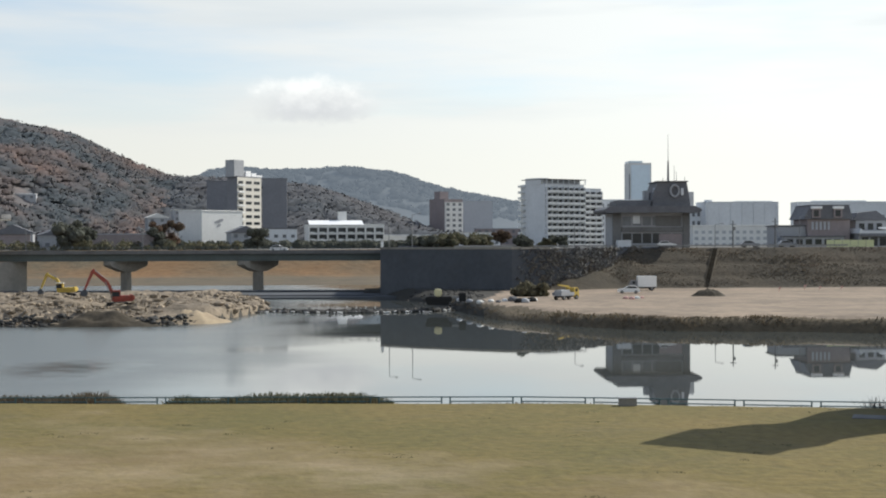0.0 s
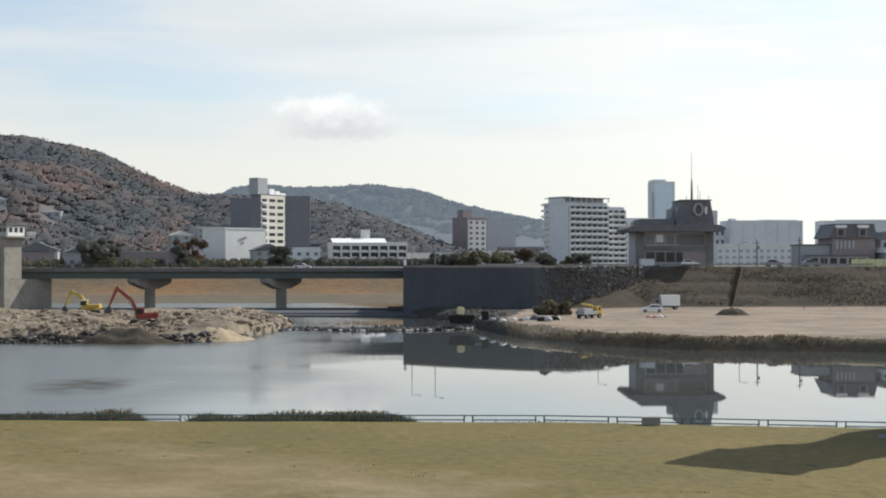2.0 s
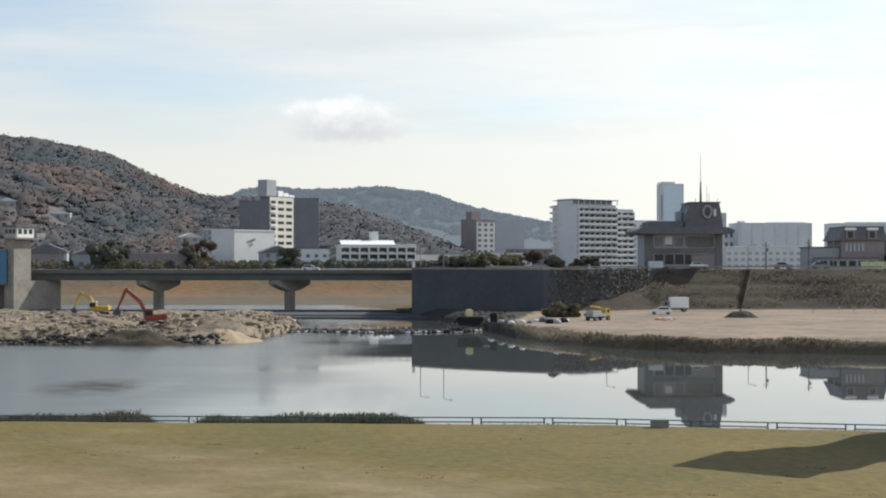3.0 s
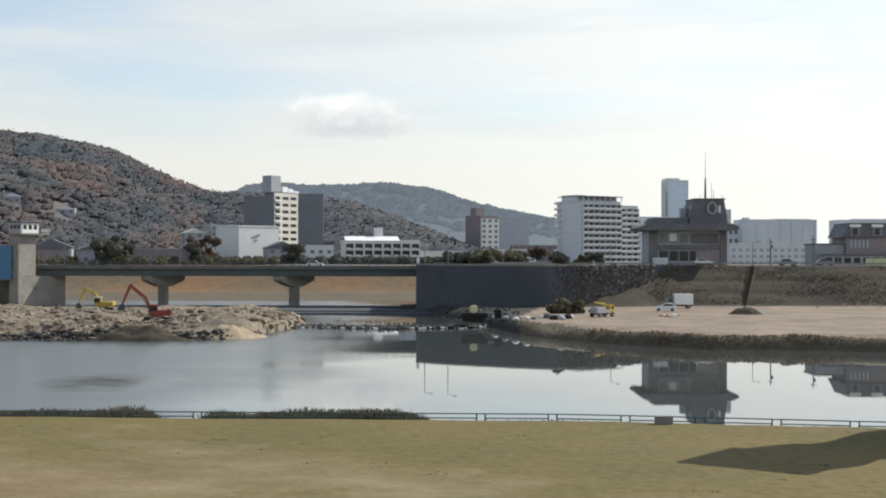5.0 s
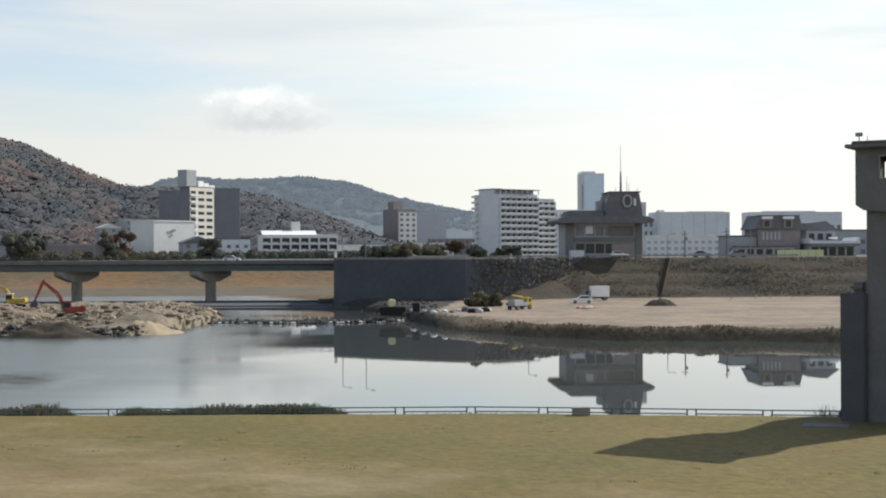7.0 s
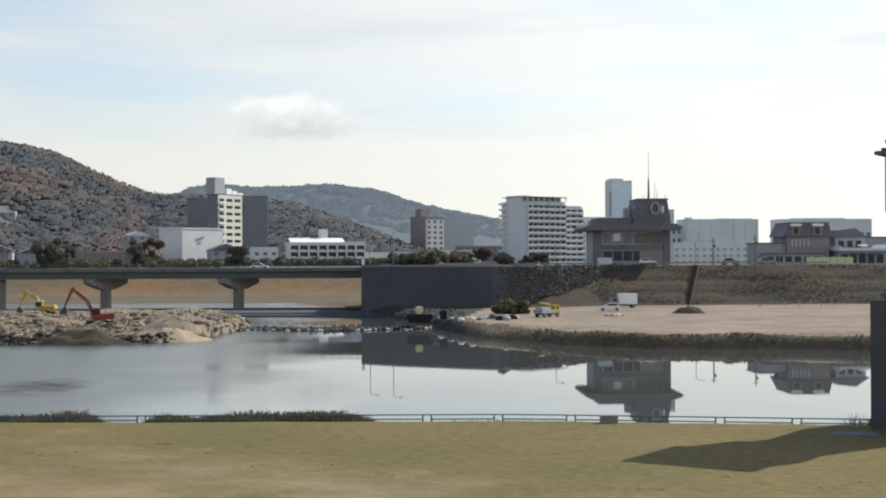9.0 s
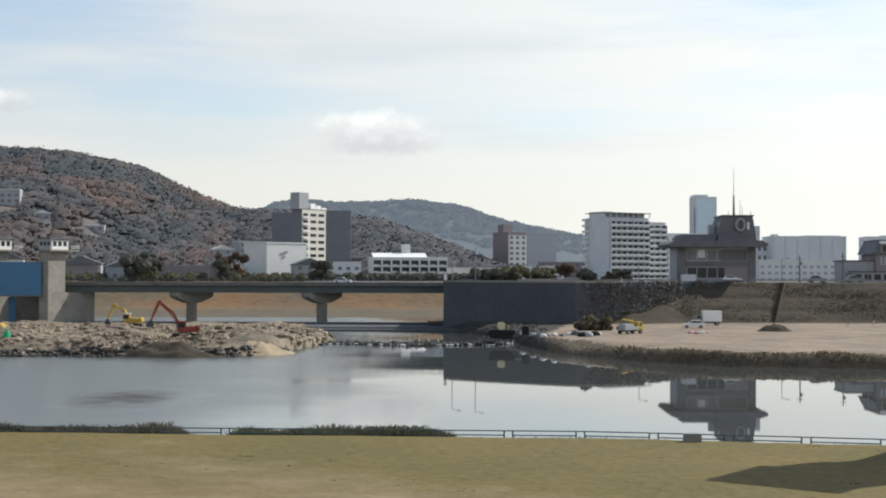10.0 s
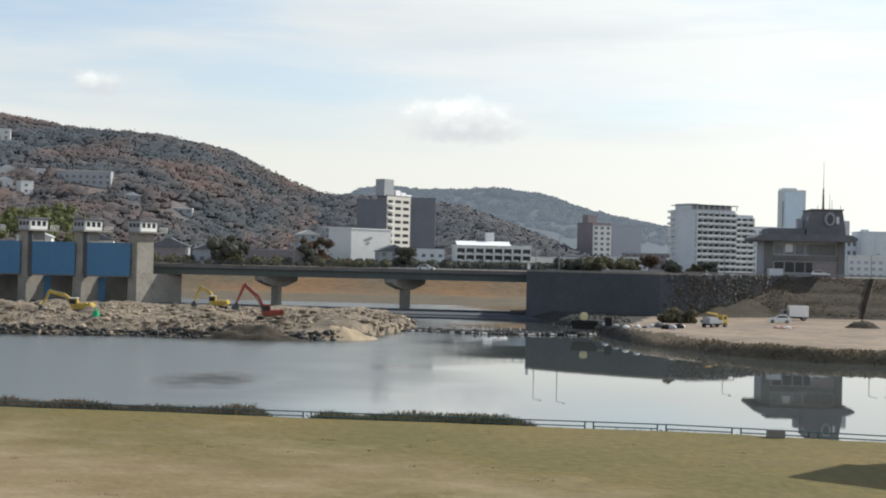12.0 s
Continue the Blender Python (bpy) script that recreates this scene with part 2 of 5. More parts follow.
def water_material():
    m = bpy.data.materials.new("river_water")
    m.use_nodes = True
    t = m.node_tree
    b = t.nodes["Principled BSDF"]
    b.inputs["Base Color"].default_value = (0.065, 0.072, 0.068, 1)
    b.inputs["Roughness"].default_value = 0.03
    b.inputs["IOR"].default_value = 1.52
    b.inputs["Specular IOR Level"].default_value = 0.5
    geo = t.nodes.new("ShaderNodeNewGeometry")
    mp = t.nodes.new("ShaderNodeMapping")
    mp.inputs["Scale"].default_value = (0.35, 1.0, 1.0)
    t.links.new(geo.outputs["Position"], mp.inputs[0])
    n = t.nodes.new("ShaderNodeTexNoise")
    n.inputs["Scale"].default_value, n.inputs["Detail"].default_value = 0.9, 4
    t.links.new(mp.outputs[0], n.inputs[0])
    # wind ruffles the -x side of the pool, but for one calm patch; the rest is still
    sx = t.nodes.new("ShaderNodeSeparateXYZ")
    t.links.new(geo.outputs["Position"], sx.inputs[0])
    big = t.nodes.new("ShaderNodeTexNoise")
    big.inputs["Scale"].default_value, big.inputs["Detail"].default_value = 0.06, 5
    t.links.new(mp.outputs[0], big.inputs[0])

    def sums(op, a, c):
        q = t.nodes.new("ShaderNodeMath")
        q.operation = op
        for k, v in enumerate((a, c)):
            if isinstance(v, (int, float)):
                q.inputs[k].default_value = v
            else:
                t.links.new(v, q.inputs[k])
        return q.outputs[0]

    def rng_of(v, lo, hi, a, c):
        q = t.nodes.new("ShaderNodeMapRange")
        q.interpolation_type = "SMOOTHSTEP"
        q.inputs[1].default_value, q.inputs[2].default_value, q.inputs[3].default_value, q.inputs[4].default_value = lo, hi, a, c
        t.links.new(v, q.inputs[0])
        return q.outputs[0]

    across = sums("ADD", sums("ADD", sx.outputs[0], sums("MULTIPLY", sx.outputs[1], 0.02)), sums("MULTIPLY", sums("SUBTRACT", big.outputs["Fac"], 0.5), 26.0))
    ruffled = rng_of(across, -36.0, 6.0, 1.0, 0.0)
    ex = sums("DIVIDE", sums("SUBTRACT", sx.outputs[0], -33.5), 6.5)
    ey = sums("DIVIDE", sums("SUBTRACT", sx.outputs[1], 133.0), 11.0)
    patch = sums("ADD", sums("ADD", sums("MULTIPLY", ex, ex), sums("MULTIPLY", ey, ey)), sums("MULTIPLY", sums("SUBTRACT", n.outputs["Fac"], 0.5), 3.2))
    ruffled = sums("MULTIPLY", ruffled, rng_of(patch, -0.7, 2.0, 0.22, 1.0))
    t.links.new(rng_of(ruffled, 0.0, 1.0, 0.01, 0.26), b.inputs["Roughness"])
    bp = t.nodes.new("ShaderNodeBump")
    bp.inputs["Strength"].default_value, bp.inputs["Distance"].default_value = 0.02, 0.05
    t.links.new(n.outputs["Fac"], bp.inputs["Height"])
    t.links.new(bp.outputs[0], b.inputs["Normal"])
    return m


M["pale_cream"] = material("cream_paint", (0.66, 0.60, 0.36), 0.5, None, 0.8, 8, 0.02, 0, 0.08, 0.15)
M["pink"] = material("faded_pink_cloth", (0.62, 0.38, 0.34), 0.9, None, 0.8, 8, 0.1, 0, 0.12)
M["green"] = material("green_plastic", (0.02, 0.35, 0.16), 0.5, None, 0.8, 8, 0.02, 0, 0.1)
M["lime_panel"] = material("lime_panel", (0.58, 0.60, 0.34), 0.5, None, 0.3, 8, 0.02, 0, 0.06)
M["tower_concrete"] = material("grey_tower_concrete", (0.148, 0.15, 0.158), 0.9, (0.115, 0.118, 0.125), 0.25, 12, 0.15, 0, 0.12, 0.35)
M["dark_weeds"] = material("dark_weeds", (0.155, 0.162, 0.168), 0.95, (0.18, 0.158, 0.13), 0.12, 6, 0, 0, 0.2, 0, 0.12)
M["slate_wall"] = material("slate_wall", (0.20, 0.205, 0.225), 0.8, None, 0.1, 10, 0.03, 0, 0.1)
M["sand"] = material("pale_sand", (0.38, 0.305, 0.205), 0.95, (0.24, 0.19, 0.13), 0.25, 8, 0.5, 0, 0.2)
M["bamboo"] = material("bamboo_leaves", (0.16, 0.17, 0.075), 0.9, (0.11, 0.125, 0.055), 0.05, 6, 0, 0, 0.25, 0, 0.15, True)
M["levee_grass"] = material("levee_grass", (0.16, 0.13, 0.10), 0.95, (0.12, 0.11, 0.09), 0.1, 7, 0, 0, 0.25, 0, 0.1, True)
M["bush"] = material("bush_leaves", (0.15, 0.14, 0.09), 0.9, (0.12, 0.105, 0.07), 0.6, 6, 0, 0, 0.2, 0, 0.15, True)
M["bank_grass"] = material("bank_grass", (0.125, 0.098, 0.062), 0.95, (0.085, 0.07, 0.048), 0.14, 9, 0.6, 0, 0.3)
M["cream_wall"] = material("cream_wall", (0.62, 0.59, 0.53), 0.8, None, 0.08, 10, 0.03, 0, 0.05, 0.08)
M["glass_blue"] = material("pale_blue_glass", (0.62, 0.70, 0.75), 0.25, None, 0.02, 6, 0, 0, 0.05)
# pane colour paled by painted-in haze, for the low pale row
M["hazed_pale_window"] = material("hazed_pale_glass", (0.42, 0.44, 0.46), 0.4, None, 0.3, 4, 0, 0, 0.15)
# wall grey with distance haze mixed into the colour; sign bars share it
M["hazy_wall"] = material("haze_grey_wall", (0.43, 0.45, 0.48), 0.85, None, 0.08, 10, 0.03, 0, 0.06)
# glass colour lightened in place of haze over the town
M["far_window"] = material("hazed_window_glass", (0.17, 0.18, 0.195), 0.35, None, 0.3, 4, 0, 0, 0.3)
M["water"] = water_material()


# ---- building blocks ----
def link_mesh(name, bm, mat, parent=None, smooth=False):
    me = bpy.data.meshes.new(name)
    bm.normal_update()
    bm.to_mesh(me)
    bm.free()
    for mm in (mat if isinstance(mat, (list, tuple)) else [mat]):
        me.materials.append(mm)
    if smooth:
        for p in me.polygons:
            p.use_smooth = True
    ob = new(name, me)
    if parent is not None:
        ob.parent = parent
    return ob


def part(name, bm, mat, parent, label="", smooth=False):
    ob = link_mesh(name, bm, mat, parent, smooth)
    return tagged(ob, label) if label else ob


def again(name, source, parent, m):
    """One more part on the mesh of an earlier one."""
    ob = new(name, source.data)
    ob.parent = parent
    ob.matrix_basis = m
    return ob


def thing(name, label, category, m=None, group=""):
    ob = new(name)
    ob.empty_display_size = 0.2
    if m is not None:
        ob.matrix_world = m
    return tagged(ob, label, category, group)


def box(bm, x0, x1, y0, y1, z0, z1, bevel=0.0, m=None):
    made = bmesh.ops.create_cube(bm, size=1)["verts"]
    for v in made:
        v.co = Vector(((x0 + x1) / 2 + v.co.x * (x1 - x0), (y0 + y1) / 2 + v.co.y * (y1 - y0), (z0 + z1) / 2 + v.co.z * (z1 - z0)))
    if bevel:
        edges = list({e for v in made for e in v.link_edges})
        res = bmesh.ops.bevel(bm, geom=edges, offset=bevel, segments=2, affect="EDGES")
        made = list({v for f in res["faces"] for v in f.verts} | {v for v in made if v.is_valid})
    if m is not None:
        for v in made:
            v.co = m @ v.co
    return made


def boxes(*specs, bevel=0.0):
    bm = bmesh.new()
    for sp in specs:
        box(bm, *sp, bevel=bevel)
    return bm


def tube(bm, a, b, r0, r1=None, seg=8):
    a, b = Vector(a), Vector(b)
    r1 = r0 if r1 is None else r1
    res = bmesh.ops.create_cone(bm, cap_ends=True, segments=seg, radius1=r0, radius2=r1, depth=(b - a).length)
    m = Matrix.Translation((a + b) / 2) @ (b - a).to_track_quat("Z", "Y").to_matrix().to_4x4()
    for v in res["verts"]:
        v.co = m @ v.co
    return res["verts"]


def prism(bm, outline, y0, y1):
    """An outline in x and z, pushed from y0 to y1."""
    a = [bm.verts.new((x, y0, z)) for x, z in outline]
    b = [bm.verts.new((x, y1, z)) for x, z in outline]
    n = len(a)
    bm.faces.new(a)
    bm.faces.new(b[::-1])
    for i in range(n):
        bm.faces.new((a[i], b[i], b[(i + 1) % n], a[(i + 1) % n]))
    bmesh.ops.recalc_face_normals(bm, faces=bm.faces[:])
    return a + b


def raw_mesh(name, verts, faces, mats, index=None, smooth=False):
    me = bpy.data.meshes.new(name)
    verts, faces = np.asarray(verts, dtype=np.float32), np.asarray(faces, dtype=np.int32)
    k = faces.shape[1]
    me.vertices.add(len(verts))
    me.vertices.foreach_set("co", verts.ravel())
    me.loops.add(faces.size)
    me.loops.foreach_set("vertex_index", faces.ravel())
    me.polygons.add(len(faces))
    me.polygons.foreach_set("loop_start", np.arange(0, faces.size, k, dtype=np.int32))
    if index is not None:
        me.polygons.foreach_set("material_index", np.asarray(index, dtype=np.int32))
    me.polygons.foreach_set("use_smooth", np.full(len(faces), smooth))
    for mm in mats:
        me.materials.append(mm)
    me.update(calc_edges=True)
    return new(name, me)


rng = np.random.default_rng(7)


def leaf_cloud(centres, radii, count, size, turn=0.45, inner=0.55):
    """Small randomly turned leaf clumps round the given crowns: verts and quads."""
    centres, radii = np.asarray(centres, float), np.asarray(radii, float)
    c, r = np.repeat(centres, count, 0), np.repeat(radii, count, 0)
    n = len(c)
    d = rng.normal(size=(n, 3))
    d /= np.linalg.norm(d, axis=1, keepdims=True)
    d[:, 2] = np.where(d[:, 2] < -0.35, -d[:, 2], d[:, 2])
    p = c + d * r * rng.uniform(inner, 1.12, (n, 1))
    nd = d + turn * rng.normal(size=(n, 3))
    u = np.cross(nd, rng.normal(size=(n, 3)))
    u /= np.linalg.norm(u, axis=1, keepdims=True) + 1e-9
    w = np.cross(nd, u)
    w /= np.linalg.norm(w, axis=1, keepdims=True) + 1e-9
    s = size * rng.uniform(0.6, 1.4, (n, 1))
    quad = np.stack([p - u * s - w * s * 0.7, p + u * s * 0.9 - w * s, p + u * s + w * s * 0.8, p - u * s * 0.8 + w * s], 1)
    return quad.reshape(-1, 3), np.arange(4 * n).reshape(n, 4)


def cores(centres, radii, fill=0.72):
    """Lumpy low bodies inside the crowns, as triangles."""
    bm = bmesh.new()
    bmesh.ops.create_icosphere(bm, subdivisions=1 if len(centres) > 1000 else 2, radius=1)
    base = np.array([v.co[:] for v in bm.verts])
    tri = np.array([[v.index for v in f.verts] for f in bm.faces])
    bm.free()
    n, k = len(centres), len(base)
    v = base[None] * (1 + 0.09 * rng.normal(size=(n, k, 1))) * np.asarray(radii)[:, None] * fill + np.asarray(centres)[:, None]
    return v.reshape(-1, 3), (tri[None] + (np.arange(n) * k)[:, None, None]).reshape(-1, 3)


def crowns(name, centres, radii, count, size, mat, turn=0.45, inner=0.55, fill=0.72, slope=None):
    """Leaf clumps over lumpy bodies, as one mesh; slope gives a closed canopy's own normal, which softens the crowns."""
    qv, qf = leaf_cloud(centres, radii, count, size, turn, inner)
    cv, cf = cores(centres, radii, fill)
    tri = np.concatenate([qf[:, [0, 1, 2]], qf[:, [0, 2, 3]], cf + len(qv)])
    ob = raw_mesh(name, np.concatenate([qv, cv]), tri, [mat], None, True)
    if slope is not None:
        body = len(cv) // len(centres)
        mid = np.concatenate([np.repeat(centres, 4 * count, 0), np.repeat(centres, body, 0)])
        size_ = np.concatenate([np.repeat(radii, 4 * count, 0), np.repeat(radii, body, 0)])
        away = (np.concatenate([qv, cv]) - mid) / size_
        nn = np.asarray(slope) + 0.28 * away
        nn /= np.linalg.norm(nn, axis=1, keepdims=True)
        ob.data.normals_split_custom_set_from_vertices(nn.tolist())
    return ob


def smooth(a, lo, hi):
    q = np.clip((a - lo) / (hi - lo), 0, 1)
    return q * q * (3 - 2 * q)


def wave(x, y, k, seed=0.0):
    """Cheap smooth noise on arrays, about -1 to 1."""
    out_ = 0
    for i in range(5):
        a, b, c = 1.7 * i + seed, 2.3 * i + 1.1 * seed, 0.9 * i
        f = k * 1.83 ** i
        out_ = out_ + np.sin(x * f * math.cos(a) + y * f * math.sin(a) + b + 1.3 * np.sin(y * f * 0.7 + c)) * 0.62 ** i
    return out_ / 2.2


# ---- ground ----
def crest_y(x):
    """The edge where the lawn drops to the river."""
    return 81.2 - 0.03 * x - 0.17 * np.maximum(0, x - 7)


LEVEE_TOP = 10.4


def spit_near(x):
    return np.interp(x, [-400, -120, -63, -47, -37.5, -32, -29, -26, -24], [170, 192, 200, 199.5, 200.5, 206, 222, 244, 262])


def bank_near(x):
    return np.interp(x, [-9, -4, 2, 9, 12.5, 18.5, 23.5, 34, 45, 52, 59, 140, 400], [306, 290, 270, 228, 212, 200, 192.5, 183.5, 182, 180.5, 177.5, 162, 126])


def bank_steep(x):
    return smooth(x, 13, 32)


def levee_foot(x):
    return np.interp(x, [-9, 0, 20, 30, 42, 60, 400], [301, 293, 281, 283, 290, 292, 292])


def levee_head(x):
    return np.interp(x, [-9, 0, 20, 30, 42, 60, 400], [303, 296, 286, 291, 306, 308, 308])


def ground_height(x, y):
    z = np.full_like(x, -2.0)
    # near field, its crest and the levee that the camera stands on
    crest = crest_y(x)
    field = 2.5 + 0.06 * wave(x, y, 0.11, 3)
    field = np.where(y < 24, 2.5 + (LEVEE_TOP - 2.5) * (1 - smooth(y, 3, 22)), field)
    near = field - 4.5 * smooth(y, crest, crest + 9)
    z = np.where(y < crest + 9, near, z)
    # gravel bar
    d = np.minimum(np.minimum(y - spit_near(x), 309 - y), (-0.11 * y - x) * 0.8)
    spit = -2 + 3.0 * smooth(d, -4, 1.5) + 0.9 * smooth(d, 1, 10) + (0.6 * wave(x, y, 0.22, 1) + 0.55 * wave(x, y, 0.9, 5)) * smooth(d, -2, 3)
    spit = spit - 0.8 * smooth(y, 240, 300)
    z = np.where((y > 150) & (y < 312) & (x < -22), np.maximum(z, spit), z)
    # earth yard on the far bank
    d = y - bank_near(x)
    yard = -2 + 3.0 * smooth(d, -8, 2) + 1.0 * smooth(d, 1, 11) + 0.07 * wave(x, y, 0.12, 4) + 0.12 * wave(x, y, 0.5, 2) * (1 - smooth(d, 2, 16))
    cut = -2 + 3.7 * smooth(d, -2.6, 1.2) + 0.3 * smooth(d, 1, 5) + 0.07 * wave(x, y, 0.12, 4) + 0.16 * wave(x, y, 0.5, 2) * (1 - smooth(d, 1, 6))
    k = bank_steep(x)
    yard = yard * (1 - k) + cut * k
    z = np.where((y > 100) & (x > -12), np.maximum(z, yard), z)
    q = (y - levee_foot(x)) / (levee_head(x) - levee_foot(x))
    levee = 2 + (LEVEE_TOP - 2) * np.clip(q, 0, 1) - (0.4 * np.exp(-((q - 0.62) / 0.05) ** 2) + 0.3 * np.exp(-((q - 0.3) / 0.05) ** 2)) * (x > 48) + 0.08 * wave(x, y, 0.25, 6) * (q > 0) * (q < 1)
    z = np.where((x > -7.3) & (q > 0), np.maximum(z, levee), z)
    # upstream floodplain and the town
    up = -1.5 + 2.4 * smooth(y, 346, 362) + 0.9 * smooth(y, 362, 425) + 7.6 * smooth(y, 418, 456) + 0.08 * wave(x, y, 0.1, 8) * (y > 380) * (y < 456)
    z = np.where((y > 312) & (x <= -8 + 0.5 * np.maximum(0, y - 319)) & (y < 520), up, z)
    z = np.where((y >= 520) & (x <= -9), up, z)
    z = np.where((y > 520) & (x > -9), 9.8, z)
    return z


def build_ground():
    def axis(*pieces):
        out_ = []
        for a, b, s in pieces:
            out_ += list(np.arange(a, b, s))
        return np.array(out_)
    xs = axis((-4500, -400, 300), (-400, -140, 10), (-140, 110, 0.8), (110, 400, 10), (400, 4501, 300))
    ys = axis((-900, -60, 120), (-60, 20, 6), (20, 95, 0.8), (95, 165, 5), (165, 312, 0.8), (312, 530, 4), (530, 900, 40), (900, 4701, 400))
    gx, gy = np.meshgrid(xs, ys)
    gz = ground_height(gx, gy)
    n, m = gx.shape
    verts = np.stack([gx, gy, gz], -1).reshape(-1, 3)
    i = np.arange(n * m).reshape(n, m)
    faces = np.stack([i[:-1, :-1], i[:-1, 1:], i[1:, 1:], i[1:, :-1]], -1).reshape(-1, 4)
    c = verts[faces].mean(1)
    x, y, z = c.T
    j = 1.8 * wave(x, y, 0.5, 9)
    index = np.full(len(c), 1)
    crest = crest_y(x)
    index[(y < crest + 0.6)] = 0
    index[(y >= crest + 0.6) & (y < crest + 10)] = 4
    index[(y > 150) & (y < 312) & (x < -22) & (z > -0.3)] = 2
    yard = (y > 100) & (y < 315) & (x > -12) & (z > -0.6)
    index[yard] = 4
    index[yard & (y - bank_near(x) > (8 + j) * (1 - 0.82 * bank_steep(x))) & (x > 8 + 0.5 * j) & (y < levee_foot(x) - 1 + 0.4 * j)] = 3
    index[yard & (y - bank_near(x) < 12 + j)] = 7
    index[yard & (y - bank_near(x) > (8 + j) * (1 - 0.82 * bank_steep(x))) & (x > 8 + 0.5 * j) & (y < levee_foot(x) - 1 + 0.4 * j)] = 3
    index[yard & (y - bank_near(x) < -4 + 0.4 * j + 2.5 * bank_steep(x))] = 1
    index[yard & (x < 10 + 0.5 * j + 0.13 * np.clip(y - 225, 0, 60)) & (y > 218)] = 1
    index[(y > 311) & (x <= -8 + 0.5 * np.maximum(0, y - 319)) & (z > -1)] = 5
    index[(y > 342) & (y < 408 + 2 * j) & (x <= -8 + 0.5 * np.maximum(0, y - 319))] = 7
    index[(y > 305) & (x > -8 + 0.5 * np.maximum(0, y - 319)) & (y > levee_head(x))] = 6
    index[(y > 459)] = 6
    ob = raw_mesh("ground", verts, faces, [M[k] for k in ("lawn", "mud", "gravel", "dirt", "dry_grass", "straw", "city_ground", "bank_grass")], index, True)
    return tagged(ob, "riverside ground with worn lawn, gravel bar, bare earth and grassy levee", "ground", kind="structure")


build_ground()


def sheet(name, x0, x1, y0, y1, z, mat, label):
    bm = bmesh.new()
    bm.faces.new([bm.verts.new(p) for p in ((x0, y0, z), (x1, y0, z), (x1, y1, z), (x0, y1, z))])
    return tagged(link_mesh(name, bm, mat), label, "water", kind="structure")


sheet("water", -900, 700, 60, 300, 0.0, M["water"], "calm dark river water reflecting sky and buildings")
sheet("water_upstream", -900, 60, 318.7, 430, 0.75, M["water"], "pale river water above the sill under the bridge")


# ---- hills ----
def ridge(name, profile, foot, y1, span, mat, label, bumps, back=500):
    """A hill whose crest follows heights over x; foot gives its near edge over x, y1 its crest."""
    px, pz = zip(*profile)
    xs, qs = np.arange(span[0], span[1], span[2]), np.concatenate([np.linspace(0, 1, 40), 1 + np.linspace(0.03, 1, 8)])
    gx, gq = np.meshgrid(xs, qs)
    top = np.interp(gx, px, pz)
    y0 = foot(gx)
    rise = np.where(gq <= 1, smooth(gq, -0.25, 1.0) * 1.0, 1 - smooth(gq, 1.0, 2.0))
    rise = np.where(gq <= 1, (rise - 0.1) / 0.9, rise).clip(0)
    gy = np.where(gq <= 1, y0 + (y1 - y0) * gq, y1 + back * (gq - 1))
    gz = 8.5 + (top - 8.5) * rise + bumps * wave(gx, gy, 0.02, 2) * np.sin(np.pi * np.clip(gq, 0, 1))
    n, m = gx.shape
    i = np.arange(n * m).reshape(n, m)
    faces = np.stack([i[:-1, :-1], i[:-1, 1:], i[1:, 1:], i[1:, :-1]], -1).reshape(-1, 4)
    ob = raw_mesh(name, np.stack([gx, gy, gz], -1).reshape(-1, 3), faces, [mat], None, True)
    tagged(ob, label, "hill", kind="structure")

    def height(x, y):
        q = (y - foot(x)) / (y1 - foot(x))
        return 8.5 + (np.interp(x, px, pz) - 8.5) * ((smooth(q, -0.25, 1) - 0.1) / 0.9).clip(0) + bumps * wave(x, y, 0.02, 2) * np.sin(np.pi * np.clip(q, 0, 1))
    return height


def hill_foot(x):
    return np.interp(x, [-900, -230, -150, 100], [540, 560, 745, 760])


HILL = [(-900, 121), (-376, 100), (-318, 90), (-261, 86), (-223, 78.5), (-193, 64), (-162, 51), (-133, 50), (-100, 48), (-66, 44), (-30, 32), (0, 20), (40, 10), (80, 8)]
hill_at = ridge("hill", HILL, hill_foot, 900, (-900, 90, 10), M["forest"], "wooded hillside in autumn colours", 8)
FAR = [(-1200, 105), (-560, 95), (-388, 120), (-328, 141), (-270, 136), (-186, 135), (-110, 139), (-45, 129), (46, 98), (110, 86), (183, 71), (300, 40), (500, 20), (700, 9)]


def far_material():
    m = material("hazed_far_forest", (0.028, 0.033, 0.034), 0.95, (0.022, 0.027, 0.03), 0.012, 8, 0.0, 0, 0.2)
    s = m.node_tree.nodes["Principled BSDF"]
    # blue-grey emission puts the distance haze into the woods; no lamp here
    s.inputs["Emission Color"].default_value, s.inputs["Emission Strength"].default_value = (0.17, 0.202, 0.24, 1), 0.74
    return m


M["hazed_far_forest"] = far_material()
far_at = ridge("backdrop_ridge", FAR, lambda x: 1700 + 0 * x, 2500, (-1200, 720, 15), M["hazed_far_forest"], "distant wooded ridge with blue-grey haze put in as glow", 12)


# houses on the slope: x, y, half-width kept clear of trees
CLEARINGS = [(-255.5, 718, 15), (-277.2, 695, 4.5), (-333, 795, 5.5), (-284.4, 730, 6), (-291.4, 700, 5), (-205.6, 729, 6), (-302.4, 729, 5), (-226.4, 711, 5)]


